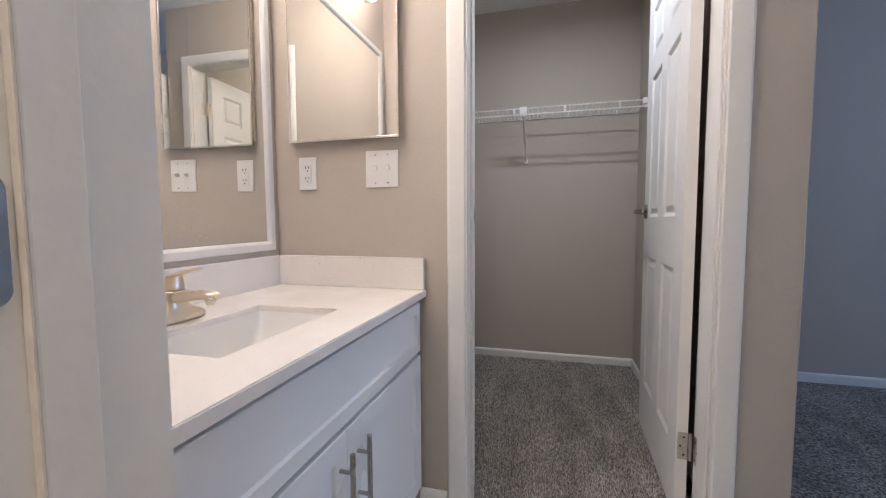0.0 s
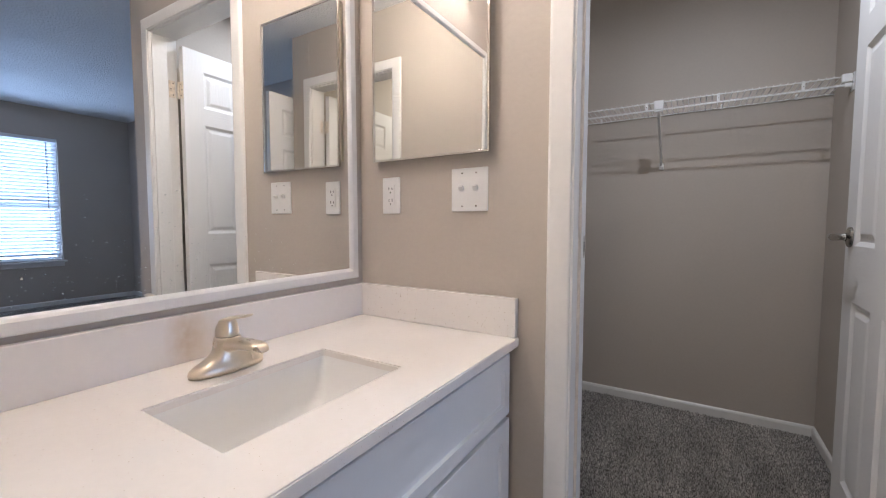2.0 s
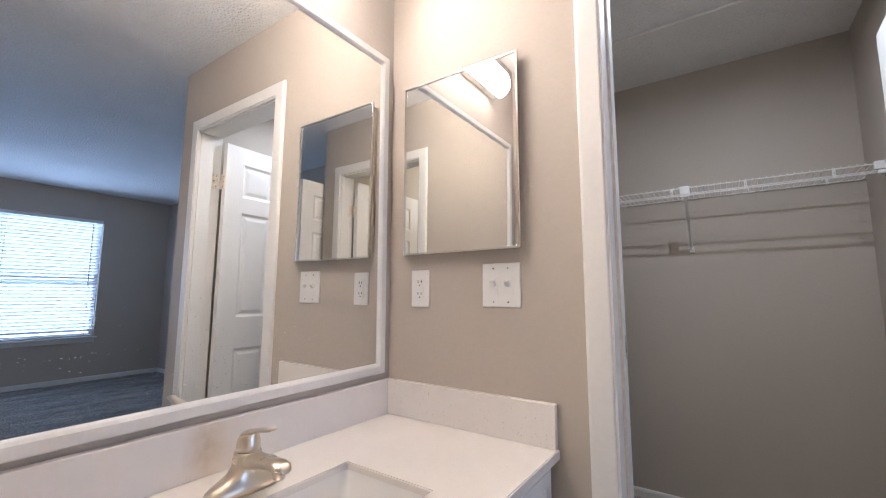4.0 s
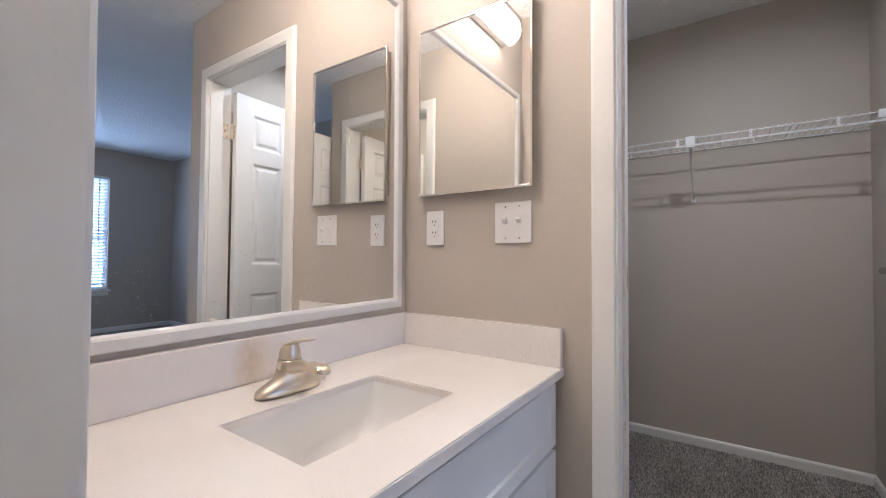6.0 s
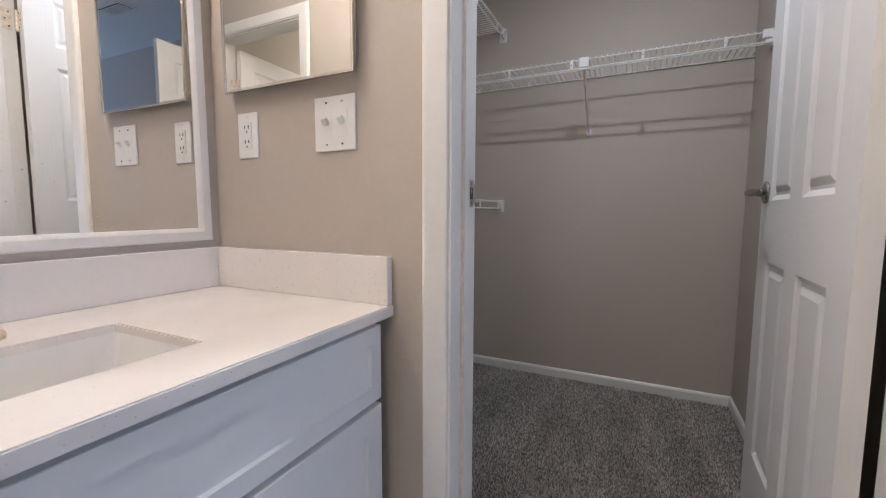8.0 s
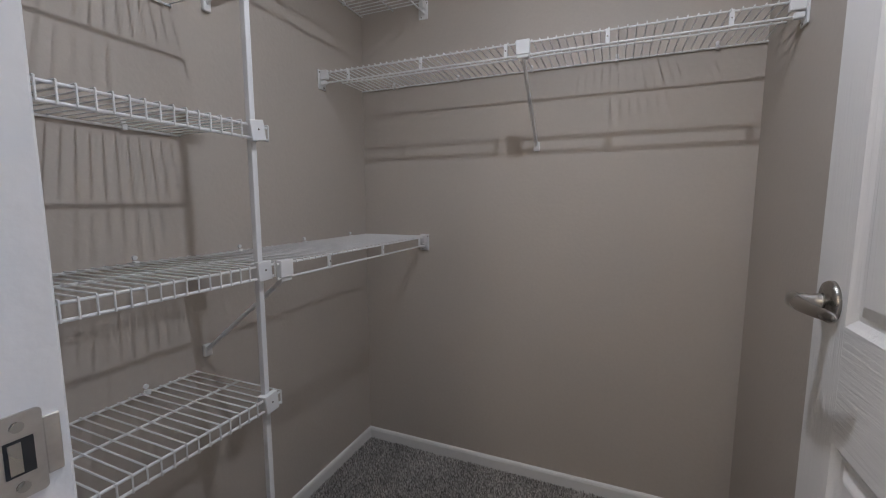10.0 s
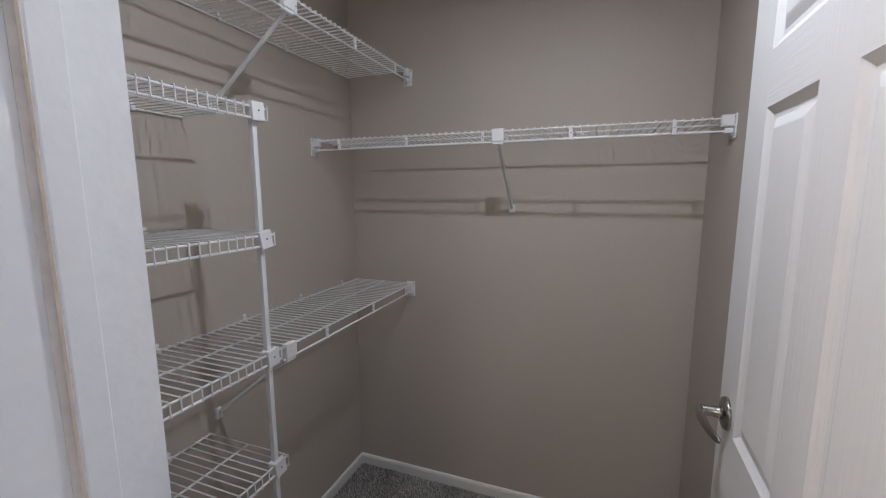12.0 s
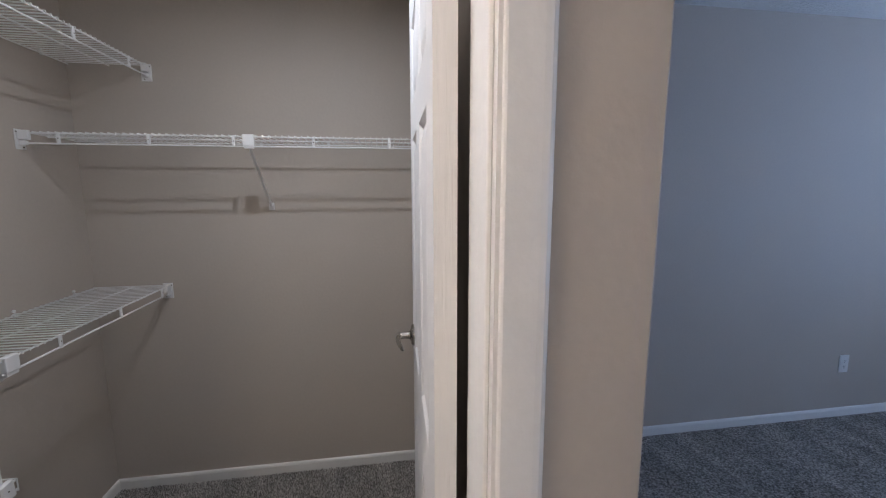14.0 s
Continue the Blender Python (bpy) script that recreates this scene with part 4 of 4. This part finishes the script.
# ---- strip across the closet ceiling ----
structure("trim", boxed(WEST, EAST, 2.378, 2.440, TOP - 0.012, TOP - 0.0005, bevel=0.002), TRIM, "white painted flat strip across the closet ceiling", "trim")

# ---- dried water spots on the mirror ----
rng = random.Random(4)
spots = bmesh.new()
for _ in range(230):
    y, z = rng.gauss(0.60, 0.17), 0.045 + abs(rng.gauss(0.0, 0.085))
    if not 0.345 < y < 1.20:
        continue
    bmesh.ops.create_icosphere(spots, subdivisions=1, radius=1, matrix=Matrix.Translation((0.0092, y, z)) @ Matrix.Diagonal((0.0003, rng.uniform(0.0005, 0.0021), rng.uniform(0.0004, 0.0010), 1)))
sp = part("water_spots", spots, material("dried_limescale", (0.52, 0.53, 0.54), 0.8, vary=0.1), mir, "dried white water spots on the glass")
sp["kind"] = "stuff"

# ---- carpet pile in the closet ----
gen = np.random.default_rng(7)
step = 0.0044
gx, gy = np.meshgrid(np.arange(WEST + 0.014, EAST - 0.012, step), np.arange(FRONT + 0.062, BACK - 0.013, step))
n = gx.size
px, py = gx.ravel() + gen.normal(0, 0.0016, n), gy.ravel() + gen.normal(0, 0.0016, n)
turn, lean, swing = gen.uniform(0, 2 * np.pi, n), gen.uniform(0, 0.0035, n), gen.uniform(0, 2 * np.pi, n)
size, high = gen.uniform(0.0019, 0.0031, n), gen.uniform(0.004, 0.0115, n)
verts = np.zeros((n, 6, 3))
for k in range(3):
    c, s_ = np.cos(turn + k * 2 * np.pi / 3), np.sin(turn + k * 2 * np.pi / 3)
    verts[:, k] = np.stack([px + size * c, py + size * s_, np.zeros(n)], 1)
    verts[:, 3 + k] = np.stack([px + 0.55 * size * c + lean * np.cos(swing), py + 0.55 * size * s_ + lean * np.sin(swing), high], 1)
base = 6 * np.arange(n)[:, None]
faces = np.concatenate([base + np.array(f) for f in ((0, 1, 4), (0, 4, 3), (1, 2, 5), (1, 5, 4), (2, 0, 3), (2, 3, 5), (3, 4, 5))])
me = bpy.data.meshes.new("carpet_pile")
me.from_pydata(verts.reshape(-1, 3).tolist(), [], faces.tolist())
me.materials.append(PILE)
tagged(new("carpet_pile", me), "mottled taupe cut pile of the closet carpet", "carpet", kind="stuff")
